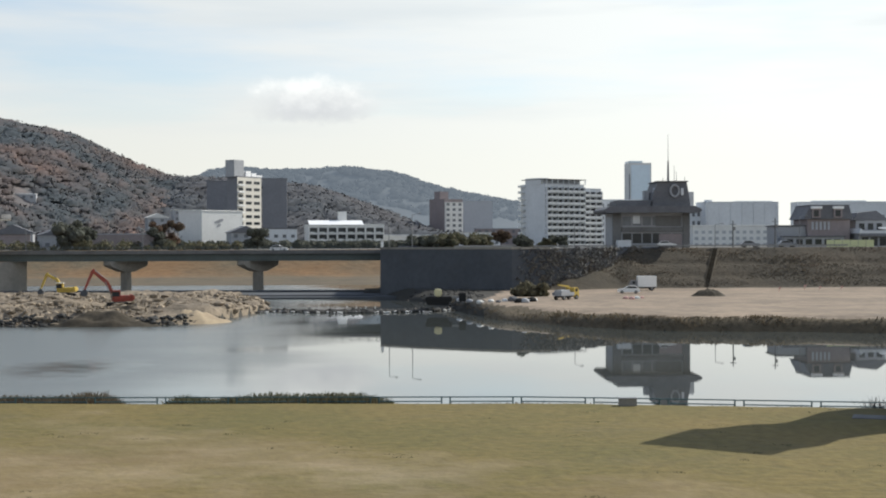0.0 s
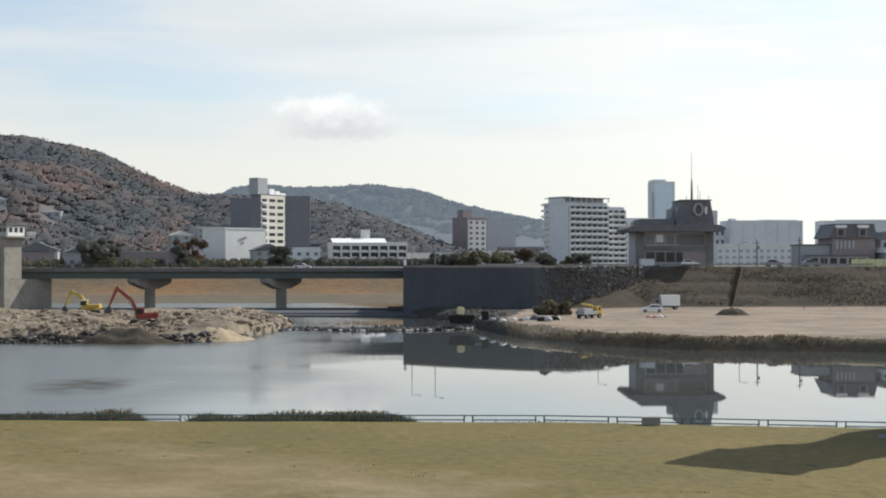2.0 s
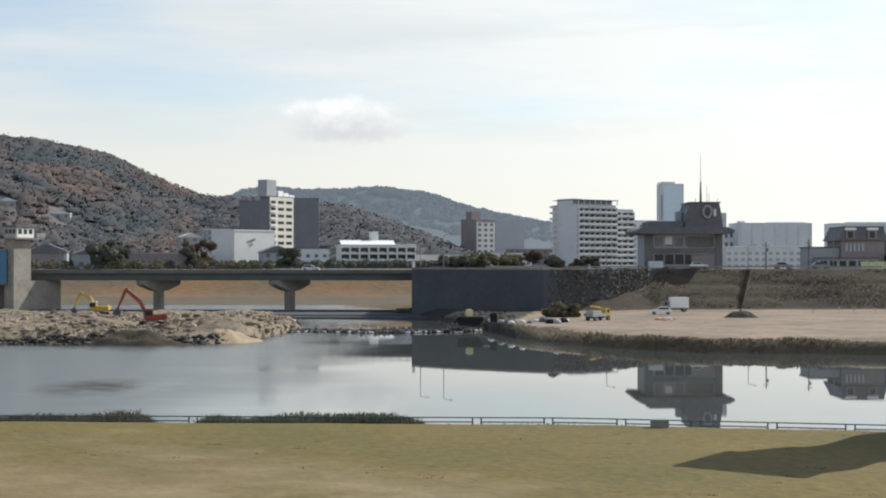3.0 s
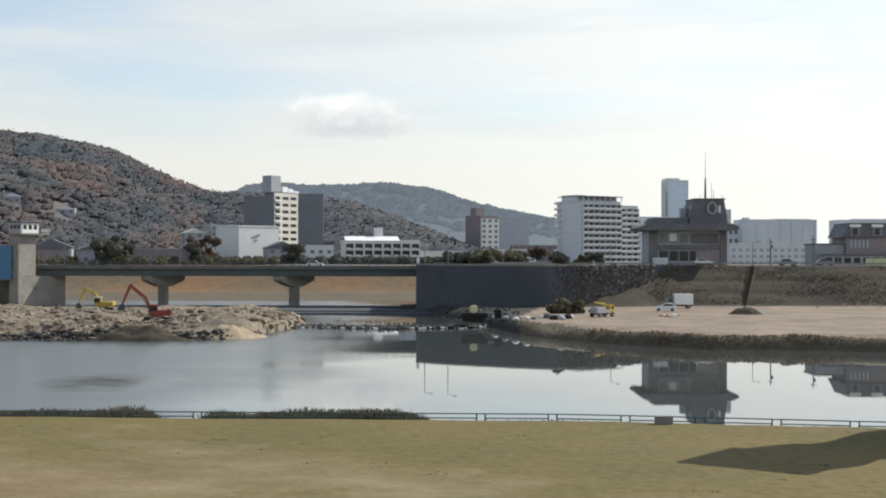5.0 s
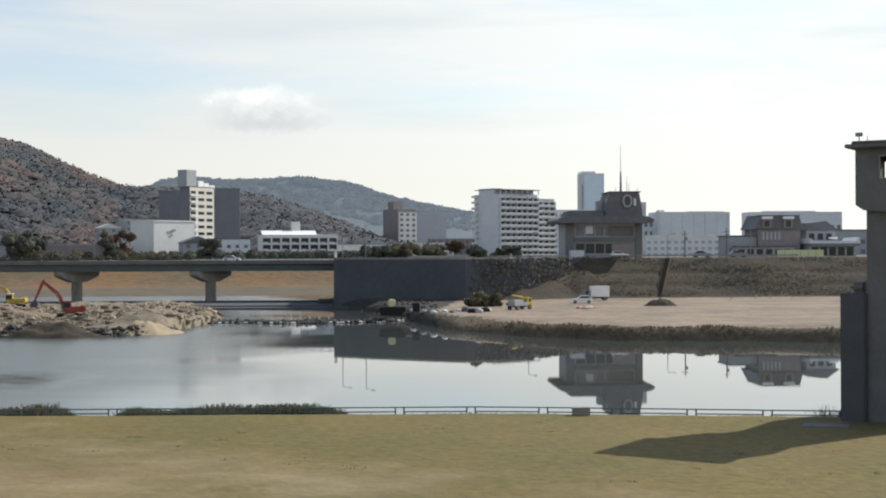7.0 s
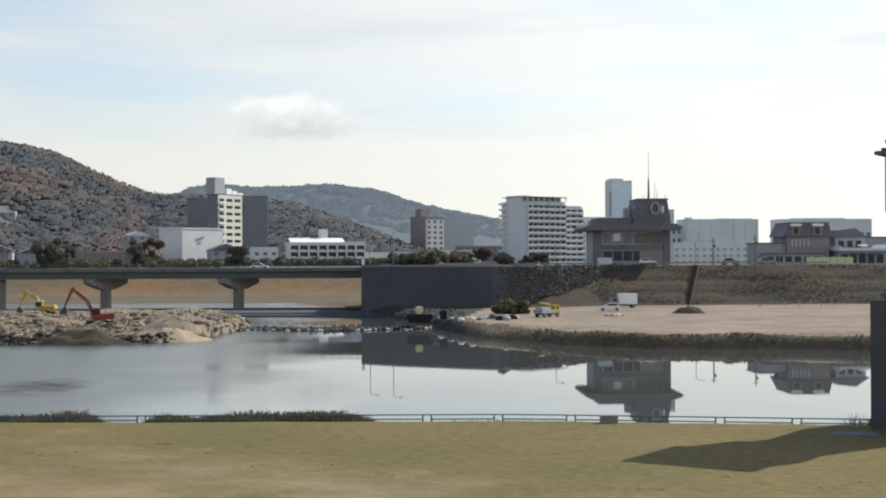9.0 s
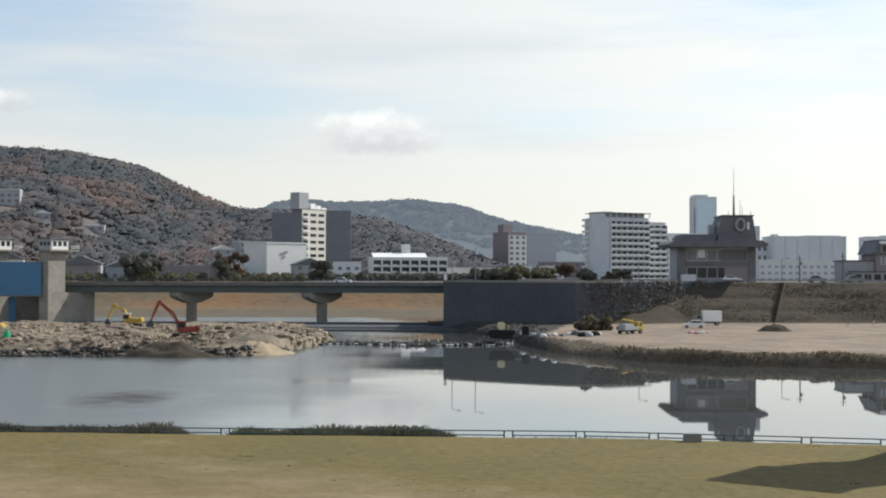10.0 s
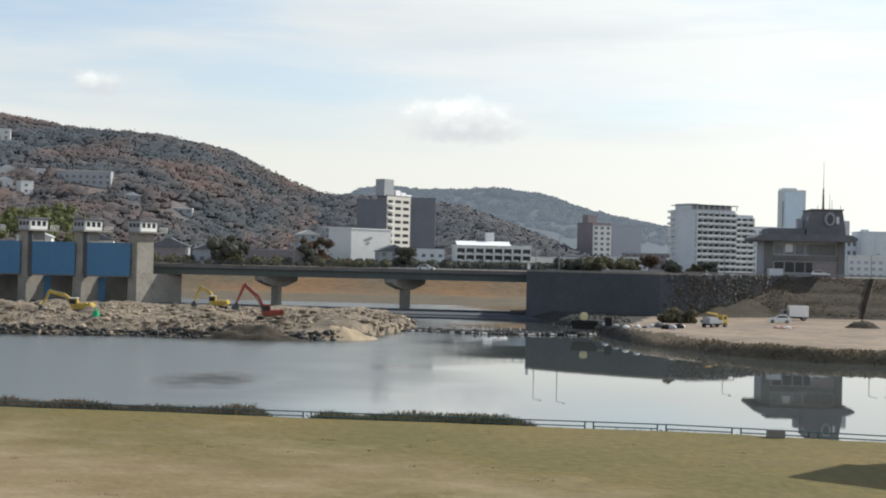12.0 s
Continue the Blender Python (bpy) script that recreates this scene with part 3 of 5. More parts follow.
def build_forest():
    n = 12000
    x = rng.uniform(-480, 60, n)
    q = rng.uniform(0.0, 1.03, n) ** 0.8
    y = hill_foot(x) + (900 - hill_foot(x)) * q
    z = hill_at(x, y)
    keep = z > 12
    for hx, hy, clear in CLEARINGS:    # gardens in front of the houses on the slope
        keep &= ~((np.abs(x - hx * y / hy) < clear) & (y > hy - 13) & (y < hy + 14))
    x, y, z = x[keep], y[keep], z[keep]
    r = 3.0 + 4.4 * rng.uniform(0, 1, len(x)) ** 1.6
    centres = np.stack([x, y, z + r * 0.14], 1)
    radii = np.stack([r, r, r * rng.uniform(0.32, 0.52, len(r))], 1)
    spur = x + 14 * wave(x, y, 0.03, 5) > -152    # the low spur takes the leaves with haze grey mixed in
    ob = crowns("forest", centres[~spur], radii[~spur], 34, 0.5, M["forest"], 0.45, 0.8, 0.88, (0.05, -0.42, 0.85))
    tagged(ob, "dense autumn woodland of russet and haze-tinted dark crowns", "forest", kind="stuff")
    ob = crowns("forest", centres[spur], radii[spur], 34, 0.5, M["hazed_spur"], 0.45, 0.8, 0.88, (0.05, -0.42, 0.85))
    tagged(ob, "woodland on the low spur of the hill with haze grey in its leaves", "forest", kind="stuff")
    n = 150
    x = rng.normal(size=n) * 13 - 244
    y = 622 + rng.normal(size=n) * 16
    r = rng.uniform(1.8, 3.4, n)
    ob = crowns("bamboo_grove", np.stack([x, y, hill_at(x, y) + r], 1), np.stack([r, r, r * 1.4], 1), 40, 0.6, M["bamboo"], 0.8)
    tagged(ob, "yellow-green bamboo grove low on the wooded slope", "bamboo", kind="stuff")
    n = 2600
    x = rng.uniform(-620, 330, n)
    y = 1700 + 800 * rng.uniform(0.35, 1.02, n)
    z = far_at(x, y)
    r = rng.uniform(5, 9, n)
    ob = crowns("hazed_far_forest", np.stack([x, y, z + 2], 1), np.stack([r, r, r * 0.7], 1), 14, 1.6, M["hazed_far_forest"], 0.25, 0.9, 0.95, (0.0, -0.5, 0.8))
    tagged(ob, "distant woodland on the far ridge, glowing haze in its leaves", "forest", kind="stuff")


build_forest()

# ---- bridge ----
bridge = thing("road_bridge", "grey girder road bridge on hammerhead concrete piers", "bridge")
part("deck", boxes((-300, -8.2, 320, 330, 9.25, 9.75), bevel=0.04), M["dark_concrete"], bridge)
for gy in (320.9, 323.7, 326.4, 328.9):
    part("girder", boxes((-300, -8.3, gy, gy + 0.7, 7.75, 9.25), (-300, -8.3, gy - 0.2, gy + 0.9, 7.62, 7.78)), M["steel"], bridge)
part("kerb", boxes((-300, -8.2, 320.0, 320.4, 9.75, 10.1), bevel=0.03), M["dark_concrete"], bridge)
rail_post = part("rail_post", boxes((-0.06, 0.06, -0.06, 0.06, 0, 0.85)), M["steel"], bridge)
rail_post.location = (-9.6, 320.2, 10.1)
for i in range(1, 90):
    again("rail_post", rail_post, bridge, Matrix.Translation((-9.6 - 2.0 * i, 320.2, 10.1)))
for hz in (10.45, 10.72, 10.95):
    part("handrail", boxes((-300, -8.3, 320.14, 320.26, hz - 0.04, hz + 0.04)), M["steel"], bridge)


def hammer_pier(x):
    """A slab pier with a hammerhead cap, set askew to the road along the river's flow."""
    turn = Matrix.Translation((x, 325, 0)) @ Matrix.Rotation(radians(-38), 4, "Z")
    bm = bmesh.new()
    prism(bm, [(-5.6, 7.6), (-5.6, 6.75), (-4.9, 6.3), (-1.6, 5.15), (1.6, 5.15), (4.9, 6.3), (5.6, 6.75), (5.6, 7.6)], -1.25, 1.25)
    for v in bm.verts:
        v.co = Vector((v.co.y, v.co.x, v.co.z))
    bmesh.ops.recalc_face_normals(bm, faces=bm.faces[:])
    part("pier_cap", bm, M["concrete"], bridge).matrix_basis = turn
    bm = boxes((-1.1, 1.1, -0.85, 0.85, -0.6, 5.2), bevel=0.18)
    part("pier_column", bm, M["concrete"], bridge).matrix_basis = turn
    for by in (-3.4, 0.0, 3.4):
        part("bearing", boxes((-0.5, 0.5, by - 0.4, by + 0.4, 7.58, 7.66)), M["dark_concrete"], bridge).matrix_basis = turn


for px in (-68.1, -37.4):
    hammer_pier(px)


def street_lamp(x, y, z, h, label="thin grey street lamp beside the bridge road"):
    ob = thing("street_lamp", label, "street lamp", pose(x, y, z), "street lamps along the road")
    bm = bmesh.new()
    tube(bm, (0, 0, 0), (0, 0, h), 0.1, 0.06)
    tube(bm, (0, 0, h - 0.05), (1.4, 0, h + 0.25), 0.05, 0.04)
    part("pole", bm, M["metal"], ob)
    part("lamp_head", boxes((1.2, 1.9, -0.12, 0.12, h + 0.15, h + 0.32), bevel=0.04), M["metal"], ob)
    return ob


# ---- weir gates ----
def gate_tower(i):
    """A pier and tower set along the river's flow, askew to the bridge."""
    ob = thing("gate_tower", "concrete weir tower with dark control hut and white rails", "weir tower", pose(-99.8 - 13.1 * i, 313, 0, 0, 0, -30), "towers of the weir")
    part("pier", boxes((-1.0, 1.9, 0, 14.6, -1, 7.55), bevel=0.15), M["concrete"], ob)
    part("shaft", boxes((-1.0, 1.8, 0.2, 5.4, 7.55, 17.0), bevel=0.06), M["concrete"], ob)
    part("platform", boxes((-1.5, 3.0, -0.3, 8.6, 17.0, 17.3), bevel=0.04), M["concrete"], ob)
    part("hut", boxes((-1.2, 2.6, 0.1, 5.6, 17.3, 19.8), bevel=0.05), M["dark_wall"], ob)
    part("hut_roof", boxes((-1.6, 3.0, -0.3, 6.0, 19.8, 20.15), bevel=0.05), M["roof"], ob)
    # white panel over the grey hut paints in the sun on this side
    part("sunlit_side_panel", boxes((2.62, 2.66, 0.5, 5.3, 17.4, 19.5)), M["white_wall"], ob, "side wall whitened to look sunlit")
    for k in range(3):
        part("side_window", boxes((2.67, 2.7, 0.8 + 1.55 * k, 1.8 + 1.55 * k, 18.2, 19.3)), M["window"], ob)
        part("front_window", boxes((-0.8 + 1.2 * k, 0.1 + 1.2 * k, 0.05, 0.1, 18.3, 19.2)), M["window"], ob)
    bm = boxes((2.88, 2.96, 6.0, 8.5, 18.3, 18.38), (2.88, 2.96, 6.0, 8.5, 17.8, 17.86))
    for k in range(5):
        box(bm, 2.88, 2.96, 6.0 + 0.6 * k, 6.08 + 0.6 * k, 17.3, 18.35)
    part("balcony_rail", bm, M["white_paint"], ob, "white balcony rail")
    return ob


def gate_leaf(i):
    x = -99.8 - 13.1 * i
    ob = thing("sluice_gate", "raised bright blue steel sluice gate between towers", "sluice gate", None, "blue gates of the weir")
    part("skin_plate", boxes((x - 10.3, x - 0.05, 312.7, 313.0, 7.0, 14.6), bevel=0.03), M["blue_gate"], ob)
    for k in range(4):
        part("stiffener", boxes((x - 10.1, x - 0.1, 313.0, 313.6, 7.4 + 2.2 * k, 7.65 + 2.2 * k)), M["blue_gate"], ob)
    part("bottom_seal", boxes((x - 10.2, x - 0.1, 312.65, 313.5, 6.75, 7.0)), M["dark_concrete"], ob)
    # added dark plate in place of the shaded gap beside the tower
    part("recess_shade_plate", boxes((x - 11.35, x - 10.3, 312.6, 313.2, 6.4, 16.9), bevel=0.03), M["masonry"], ob, "dark plate standing in for the shade beside the gate")
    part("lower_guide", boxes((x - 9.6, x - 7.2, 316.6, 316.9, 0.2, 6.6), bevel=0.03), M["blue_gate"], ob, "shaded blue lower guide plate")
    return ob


for i in range(5):
    gate_tower(i)
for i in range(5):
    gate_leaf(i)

sill = thing("river_sill", "dark concrete sill across the river below the bridge", "weir sill")
part("apron", boxes((-60, -8.3, 297, 313.4, -1.5, 0.62), (-9.4, -2.0, 291, 297, -1.5, 0.5), (-60, -9.4, 291, 297, -1.5, 0.35), bevel=0.06), M["masonry"], sill)
part("crest_beam", boxes((-300, -8.1, 313.5, 318.6, -1, 1.0), bevel=0.05), M["masonry"], sill)


# ---- retaining wall and levee ----
wall_line = [(8.0, 352), (-8.2, 320), (-8.2, 299.6), (0, 292.0), (19, 281.0), (27, 283.0), (33, 287.5), (39, 295.0), (46, 305.0)]
tops = [10.4] * 9
bm = bmesh.new()
rows_ = []
for (wx, wy), zt in zip(wall_line, tops):
    lean = 1.2 if wy < 300 else 0.0
    rows_.append([bm.verts.new((wx, wy - 0.4, -1.5)), bm.verts.new((wx, wy + lean, zt)), bm.verts.new((wx + 0.4, wy + lean + 1.6, zt)), bm.verts.new((wx + 0.5, wy + 2.6, -1.5))])
for a, b in zip(rows_, rows_[1:]):
    for k in range(3):
        bm.faces.new((a[k], b[k], b[k + 1], a[k + 1]))
bm.faces.new(rows_[0])
bm.faces.new(rows_[-1][::-1])
bmesh.ops.recalc_face_normals(bm, faces=bm.faces[:])
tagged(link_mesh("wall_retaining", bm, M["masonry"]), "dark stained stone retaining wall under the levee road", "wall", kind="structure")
coping = [(-8.2, 300.8), (0, 293.2), (19, 282.2), (27, 283.7)]
bm = bmesh.new()
for (ax, ay), (bx, by) in zip(coping, coping[1:]):
    d = math.hypot(bx - ax, by - ay)
    box(bm, 0, d, -0.1, 0.5, 10.3, 10.75, 0.03, Matrix.Translation((ax, ay, 0)) @ Matrix.Rotation(math.atan2(by - ay, bx - ax), 4, "Z"))
tagged(link_mesh("trim_coping", bm, M["concrete"]), "pale concrete coping along the retaining wall", "coping", kind="structure")

stairs = thing("levee_stairs", "narrow dark brown steps up the grassy levee", "stairs", pose(60.0, 291.9, 1.8, 0, 0, -19))
bm = bmesh.new()
for k in range(44):
    box(bm, 0.1, 1.1, 0.37 * k, 0.37 * k + 0.45, 0.19 * k - 0.5, 0.19 * k + 0.19)
part("tread", bm, M["dry_grass"], stairs)
for sx_ in (-0.1, 1.1):
    bm = bmesh.new()
    box(bm, sx_, sx_ + 0.18, 0, 18.6, -0.4, 0.14, 0.02, Matrix.Rotation(math.atan2(8.4, 16.3), 4, "X"))
    part("stringer", bm, M["dry_grass"], stairs)


# ---- near gate tower ----
def near_tower():
    m = pose(25.7, 75.2, 2.85, 0, 0, -35.2)
    ob = thing("gate_tower", "tall grey concrete sluice tower with windowed control hut beside lawn", "weir tower", m)
    bm = bmesh.new()
    box(bm, 1.2, 5.5, 0.9, 5.2, -2.0, 11.6, 0.06)
    part("shaft", bm, M["tower_concrete"], ob)
    part("side_pier", boxes((-0.15, 1.2, 0.5, 6.4, -2.5, 6.75), bevel=0.06), M["masonry"], ob, "darker low guide pier")
    part("guide_drum", boxes((0.15, 1.1, 1.2, 1.9, 6.75, 7.35), bevel=0.22), M["tower_concrete"], ob)
    part("guide_drum", boxes((0.15, 1.1, 3.2, 3.9, 6.75, 7.35), bevel=0.22), M["tower_concrete"], ob)
    bm = bmesh.new()
    prism(bm, [(1.2, 11.3), (0.75, 11.6), (0.75, 11.9), (6.2, 11.9), (6.2, 11.6), (5.5, 11.0)], 0.4, 5.6)
    part("bracket", bm, M["tower_concrete"], ob)
    # hut walls with through openings
    bm = bmesh.new()
    for y0, piers in ((0.4, ((0.75, 2.0), (3.2, 3.8), (5.2, 6.2))), (5.4, ((0.75, 0.95), (4.6, 4.9), (5.9, 6.2)))):
        box(bm, 0.75, 6.2, y0, y0 + 0.2, 11.9, 13.0)
        box(bm, 0.75, 6.2, y0, y0 + 0.2, 14.3, 14.7)
        for x0, x1 in piers:
            box(bm, x0, x1, y0, y0 + 0.2, 13.0, 14.3)
    box(bm, 0.75, 0.95, 0.6, 5.4, 11.9, 14.7)
    box(bm, 6.0, 6.2, 0.6, 5.4, 11.9, 14.7)
    part("hut_wall", bm, M["tower_concrete"], ob)
    for y0, spans in ((0.46, ((2.0, 3.2), (3.8, 5.2))), (5.46, ((0.95, 4.6), (4.9, 5.9)))):
        for x0, x1 in spans:
            xm = (x0 + x1) / 2
            part("window_frame", boxes((x0, x1, y0, y0 + 0.08, 13.0, 13.07), (x0, x1, y0, y0 + 0.08, 14.23, 14.3), (x0, x0 + 0.07, y0, y0 + 0.08, 13.07, 14.23),
                 (x1 - 0.07, x1, y0, y0 + 0.08, 13.07, 14.23), (xm - 0.04, xm + 0.04, y0, y0 + 0.08, 13.07, 14.23)), M["metal"], ob)
    part("machine", boxes((1.4, 1.9, 2.2, 3.6, 11.9, 12.8), bevel=0.05), M["dark_wall"], ob)
    part("hoist", boxes((4.2, 5.3, 2.4, 3.8, 11.9, 12.9), bevel=0.05), M["dark_wall"], ob)
    bm = bmesh.new()
    box(bm, 0.3, 6.75, -0.15, 6.15, 14.7, 14.92, 0.05)
    part("roof_slab", bm, M["tower_concrete"], ob)
    part("roof_parapet", boxes((0.6, 6.4, 0.2, 5.8, 14.92, 15.1), bevel=0.02), M["masonry"], ob)
    bm = bmesh.new()
    tube(bm, (2.9, 3.0, 15.1), (2.9, 3.0, 15.65), 0.6, 0.18, 16)
    tube(bm, (2.9, 3.0, 15.6), (2.9, 3.0, 17.2), 0.11, 0.09)
    tube(bm, (2.9, 3.0, 17.2), (2.9, 3.0, 19.4), 0.05, 0.03)
    part("mast", bm, M["metal"], ob)
    bm = bmesh.new()
    tube(bm, (0.8, 1.0, 15.05), (0.8, 1.0, 15.5), 0.03, 0.03)
    box(bm, 0.6, 1.0, 0.92, 1.08, 15.4, 15.62, 0.03)
    tube(bm, (1.3, 0.8, 15.1), (1.3, 0.8, 15.4), 0.025, 0.02)
    part("floodlight", bm, M["metal"], ob)
    part("notice_plate", boxes((3.0, 3.6, 0.86, 0.9, 1.3, 2.2)), M["white_wall"], ob, "small white notice plate")
    return ob


near_tower()


# ---- riverside railing ----
def railing():
    y_at = lambda x: 0.7 + float(crest_y(x))
    base = 1.98
    ob = thing("riverside_railing", "low teal painted steel pipe railing along the lawn", "railing")
    bm = bmesh.new()
    tube(bm, (0, 0, -0.4), (0, 0, 0.86), 0.045, 0.045, 8)
    post = None
    for i in range(-9, 7):
        for dx_ in (0.0, 0.5):
            x = 1.35 + 4.2 * i + dx_
            m = Matrix.Translation((x, y_at(x), base))
            if post is None:
                post = part("post", bm, M["rail_paint"], ob)
                post.matrix_basis = m
            else:
                again("post", post, ob, m)
        x0, x1 = 1.35 + 4.2 * i + 0.5, 1.35 + 4.2 * (i + 1)
        for hz in (0.84, 0.58):
            bm = bmesh.new()
            tube(bm, (x0, y_at(x0), base + hz), (x1, y_at(x1), base + hz), 0.035, 0.035, 6)
            part("pipe", bm, M["rail_paint"], ob)
        bm = bmesh.new()
        tube(bm, (x0 - 0.5, y_at(x0), base + 0.84), (x0, y_at(x0), base + 0.84), 0.035, 0.035, 6)
        part("pipe", bm, M["rail_paint"], ob)
    return ob


railing()
box_thing = thing("control_cabinet", "small grey metal control cabinet beside the railing", "cabinet", pose(12.0, 79.6, 2.3))
part("cabinet_body", boxes((-0.5, 0.5, -0.25, 0.25, 0.0, 0.62), bevel=0.02), M["metal"], box_thing)
part("cabinet_lid", boxes((-0.54, 0.54, -0.29, 0.29, 0.62, 0.68), bevel=0.015), M["metal"], box_thing)
part("cabinet_plinth", boxes((-0.45, 0.45, -0.2, 0.2, -0.4, 0.0)), M["concrete"], box_thing)


def grass(name, label, x, y, z, h, mat, lean=0.25, width=0.05):
    """Upright blades as narrow bent quads; arrays of feet and heights."""
    n = len(x)
    a = rng.uniform(0, 2 * np.pi, n)
    side = np.stack([np.cos(a), np.sin(a), 0 * a], 1) * width * rng.uniform(0.6, 1.6, (n, 1))
    foot = np.stack([x, y, z - 0.05], 1)
    tip = foot + np.stack([rng.normal(size=n) * lean * h, rng.normal(size=n) * lean * h, h], 1)
    v = np.stack([foot - side, foot + side, tip + side * 0.4, tip - side * 0.4], 1).reshape(-1, 3)
    return tagged(raw_mesh(name, v, np.arange(4 * n).reshape(n, 4), [mat]), label, "weeds", kind="stuff")


def hedge_strip(name, label, x0, x1, n, high, mat):
    x = rng.uniform(x0, x1, n)
    y = 1.7 + crest_y(x) + rng.uniform(-0.7, 0.9, n)
    edge = smooth(x, x0, x0 + 1.5) * (1 - smooth(x, x1 - 2.5, x1))
    h = high * (0.62 + 0.2 * wave(x, y, 0.8, 4) + 0.28 * rng.uniform(0, 1, n) ** 2) * (0.45 + 0.55 * edge)
    return grass(name, label, x, y, 1.75 + 0 * x, np.maximum(h, 0.25), mat, 0.3, 0.045)


hedge_strip("weeds", "dark overgrown weeds behind the riverside railing", -15.6, -0.6, 10000, 1.25, M["weeds"])
hedge_strip("weeds", "browning overgrown weeds behind the riverside railing", -37, -17.0, 11500, 1.25, M["dry_weeds"])
hedge_strip("weeds", "thin dry weeds at the edge of the lawn", -1.5, 27, 1500, 0.7, M["dry_weeds"])


def bank_weeds():
    n = 3400
    x = np.concatenate([rng.uniform(5, 125, n // 2), rng.uniform(8, 50, n // 2)])
    q = rng.uniform(-1.5, 8, n)
    k = bank_steep(x)
    y = bank_near(x) + (q + 1.5 * wave(x, x, 0.3, 2)) * (1 - 0.68 * k)
    z = ground_height(x, y)
    keep = z > 0.05
    x, y, z, q = x[keep], y[keep], z[keep], q[keep]
    thick = 0.5 + 0.35 * wave(x, y, 0.22, 7) + 0.3 * wave(x, y, 0.8, 3)
    h = (0.08 + (0.75 + 0.5 * np.exp(-((x - 40) / 7) ** 2)) * np.clip(thick, 0, 1) ** 3.0 * (1 - smooth(q, 4, 8))) * rng.uniform(0.5, 1.4, len(x))
    grass("weeds", "straw-coloured dry weeds along the far river bank", x, y, z, h, M["dry_weeds"], 0.35, 0.09)
    n = 16000
    x = rng.uniform(30, 125, n)
    y = 291 + 17 * rng.uniform(0, 1, n)
    z = ground_height(x, y)
    h = (0.06 + 0.22 * np.clip(0.4 + wave(x * 0.35, y, 0.6, 4), 0, 1)) * rng.uniform(0.5, 1.3, n)
    keep = (z > 2.3) & (z < 10.3)
    grass("weeds", "shaggy brown dry grass on the levee slope", x[keep], y[keep], z[keep], h[keep], M["levee_grass"], 0.5, 0.16)
    # creepers over the wall's bent end and the slope beside it
    n = 5200
    q = rng.uniform(0, 1, n)
    x = 20 + 29 * q
    wy = np.interp(x, [19, 27, 33, 39, 46], [281.0, 283.0, 287.5, 295.0, 305.0])
    z = rng.uniform(0.1, 1.0, n) ** 0.75 * 10.4
    y = wy - 0.2 + 0.1 * z - np.abs(rng.normal(size=n)) * 0.1
    slope_z = ground_height(x, y)
    z = np.maximum(z, slope_z)
    keep = rng.uniform(0, 1, n) < 0.04 + 0.6 * q
    x, y, z, n = x[keep], y[keep], z[keep], int(keep.sum())
    r = rng.uniform(0.2, 0.5, n)
    v, f = leaf_cloud(np.stack([x, y, z], 1), np.stack([r, r * 0.12, r], 1), 12, 0.13, 0.35)
    tagged(raw_mesh("ivy", v, f, [M["dark_weeds"]]), "dark creepers covering the end of the stone wall", "creepers", kind="stuff")


bank_weeds()


def lawn_tufts():
    """Tufts of taller grass on the lawn and dry stalks at the foot of the near tower."""
    n = 70
    cx, cy = rng.uniform(-26, 24, n), rng.uniform(32, 78, n)
    k = 26
    x = np.repeat(cx, k) + rng.normal(size=n * k) * np.repeat(rng.uniform(0.1, 0.45, n), k)
    y = np.repeat(cy, k) + rng.normal(size=n * k) * 0.1
    grass("grass_tufts", "small tufts of taller dry grass scattered on the lawn", x, y, ground_height(x, y), rng.uniform(0.04, 0.12, n * k), M["weeds"], 0.4, 0.02)
    n = 90
    x, y = 26.2 + 0.45 * rng.normal(size=n), 78.4 + 0.3 * rng.normal(size=n)
    grass("weeds", "dark dry stalks beside the foot of the sluice tower", x, y, 2.2 + 0 * x, rng.uniform(0.3, 0.95, n), M["dark_weeds"], 0.45, 0.02)


lawn_tufts()
pad = thing("concrete_pad", "flat grey concrete pad on the lawn beside the tower", "slab", pose(24.3, 73.4, 2.45, 0, 0, -20))
part("pad_slab", boxes((-1.2, 1.2, -0.8, 0.8, -0.2, 0.14), bevel=0.03), M["dark_concrete"], pad)


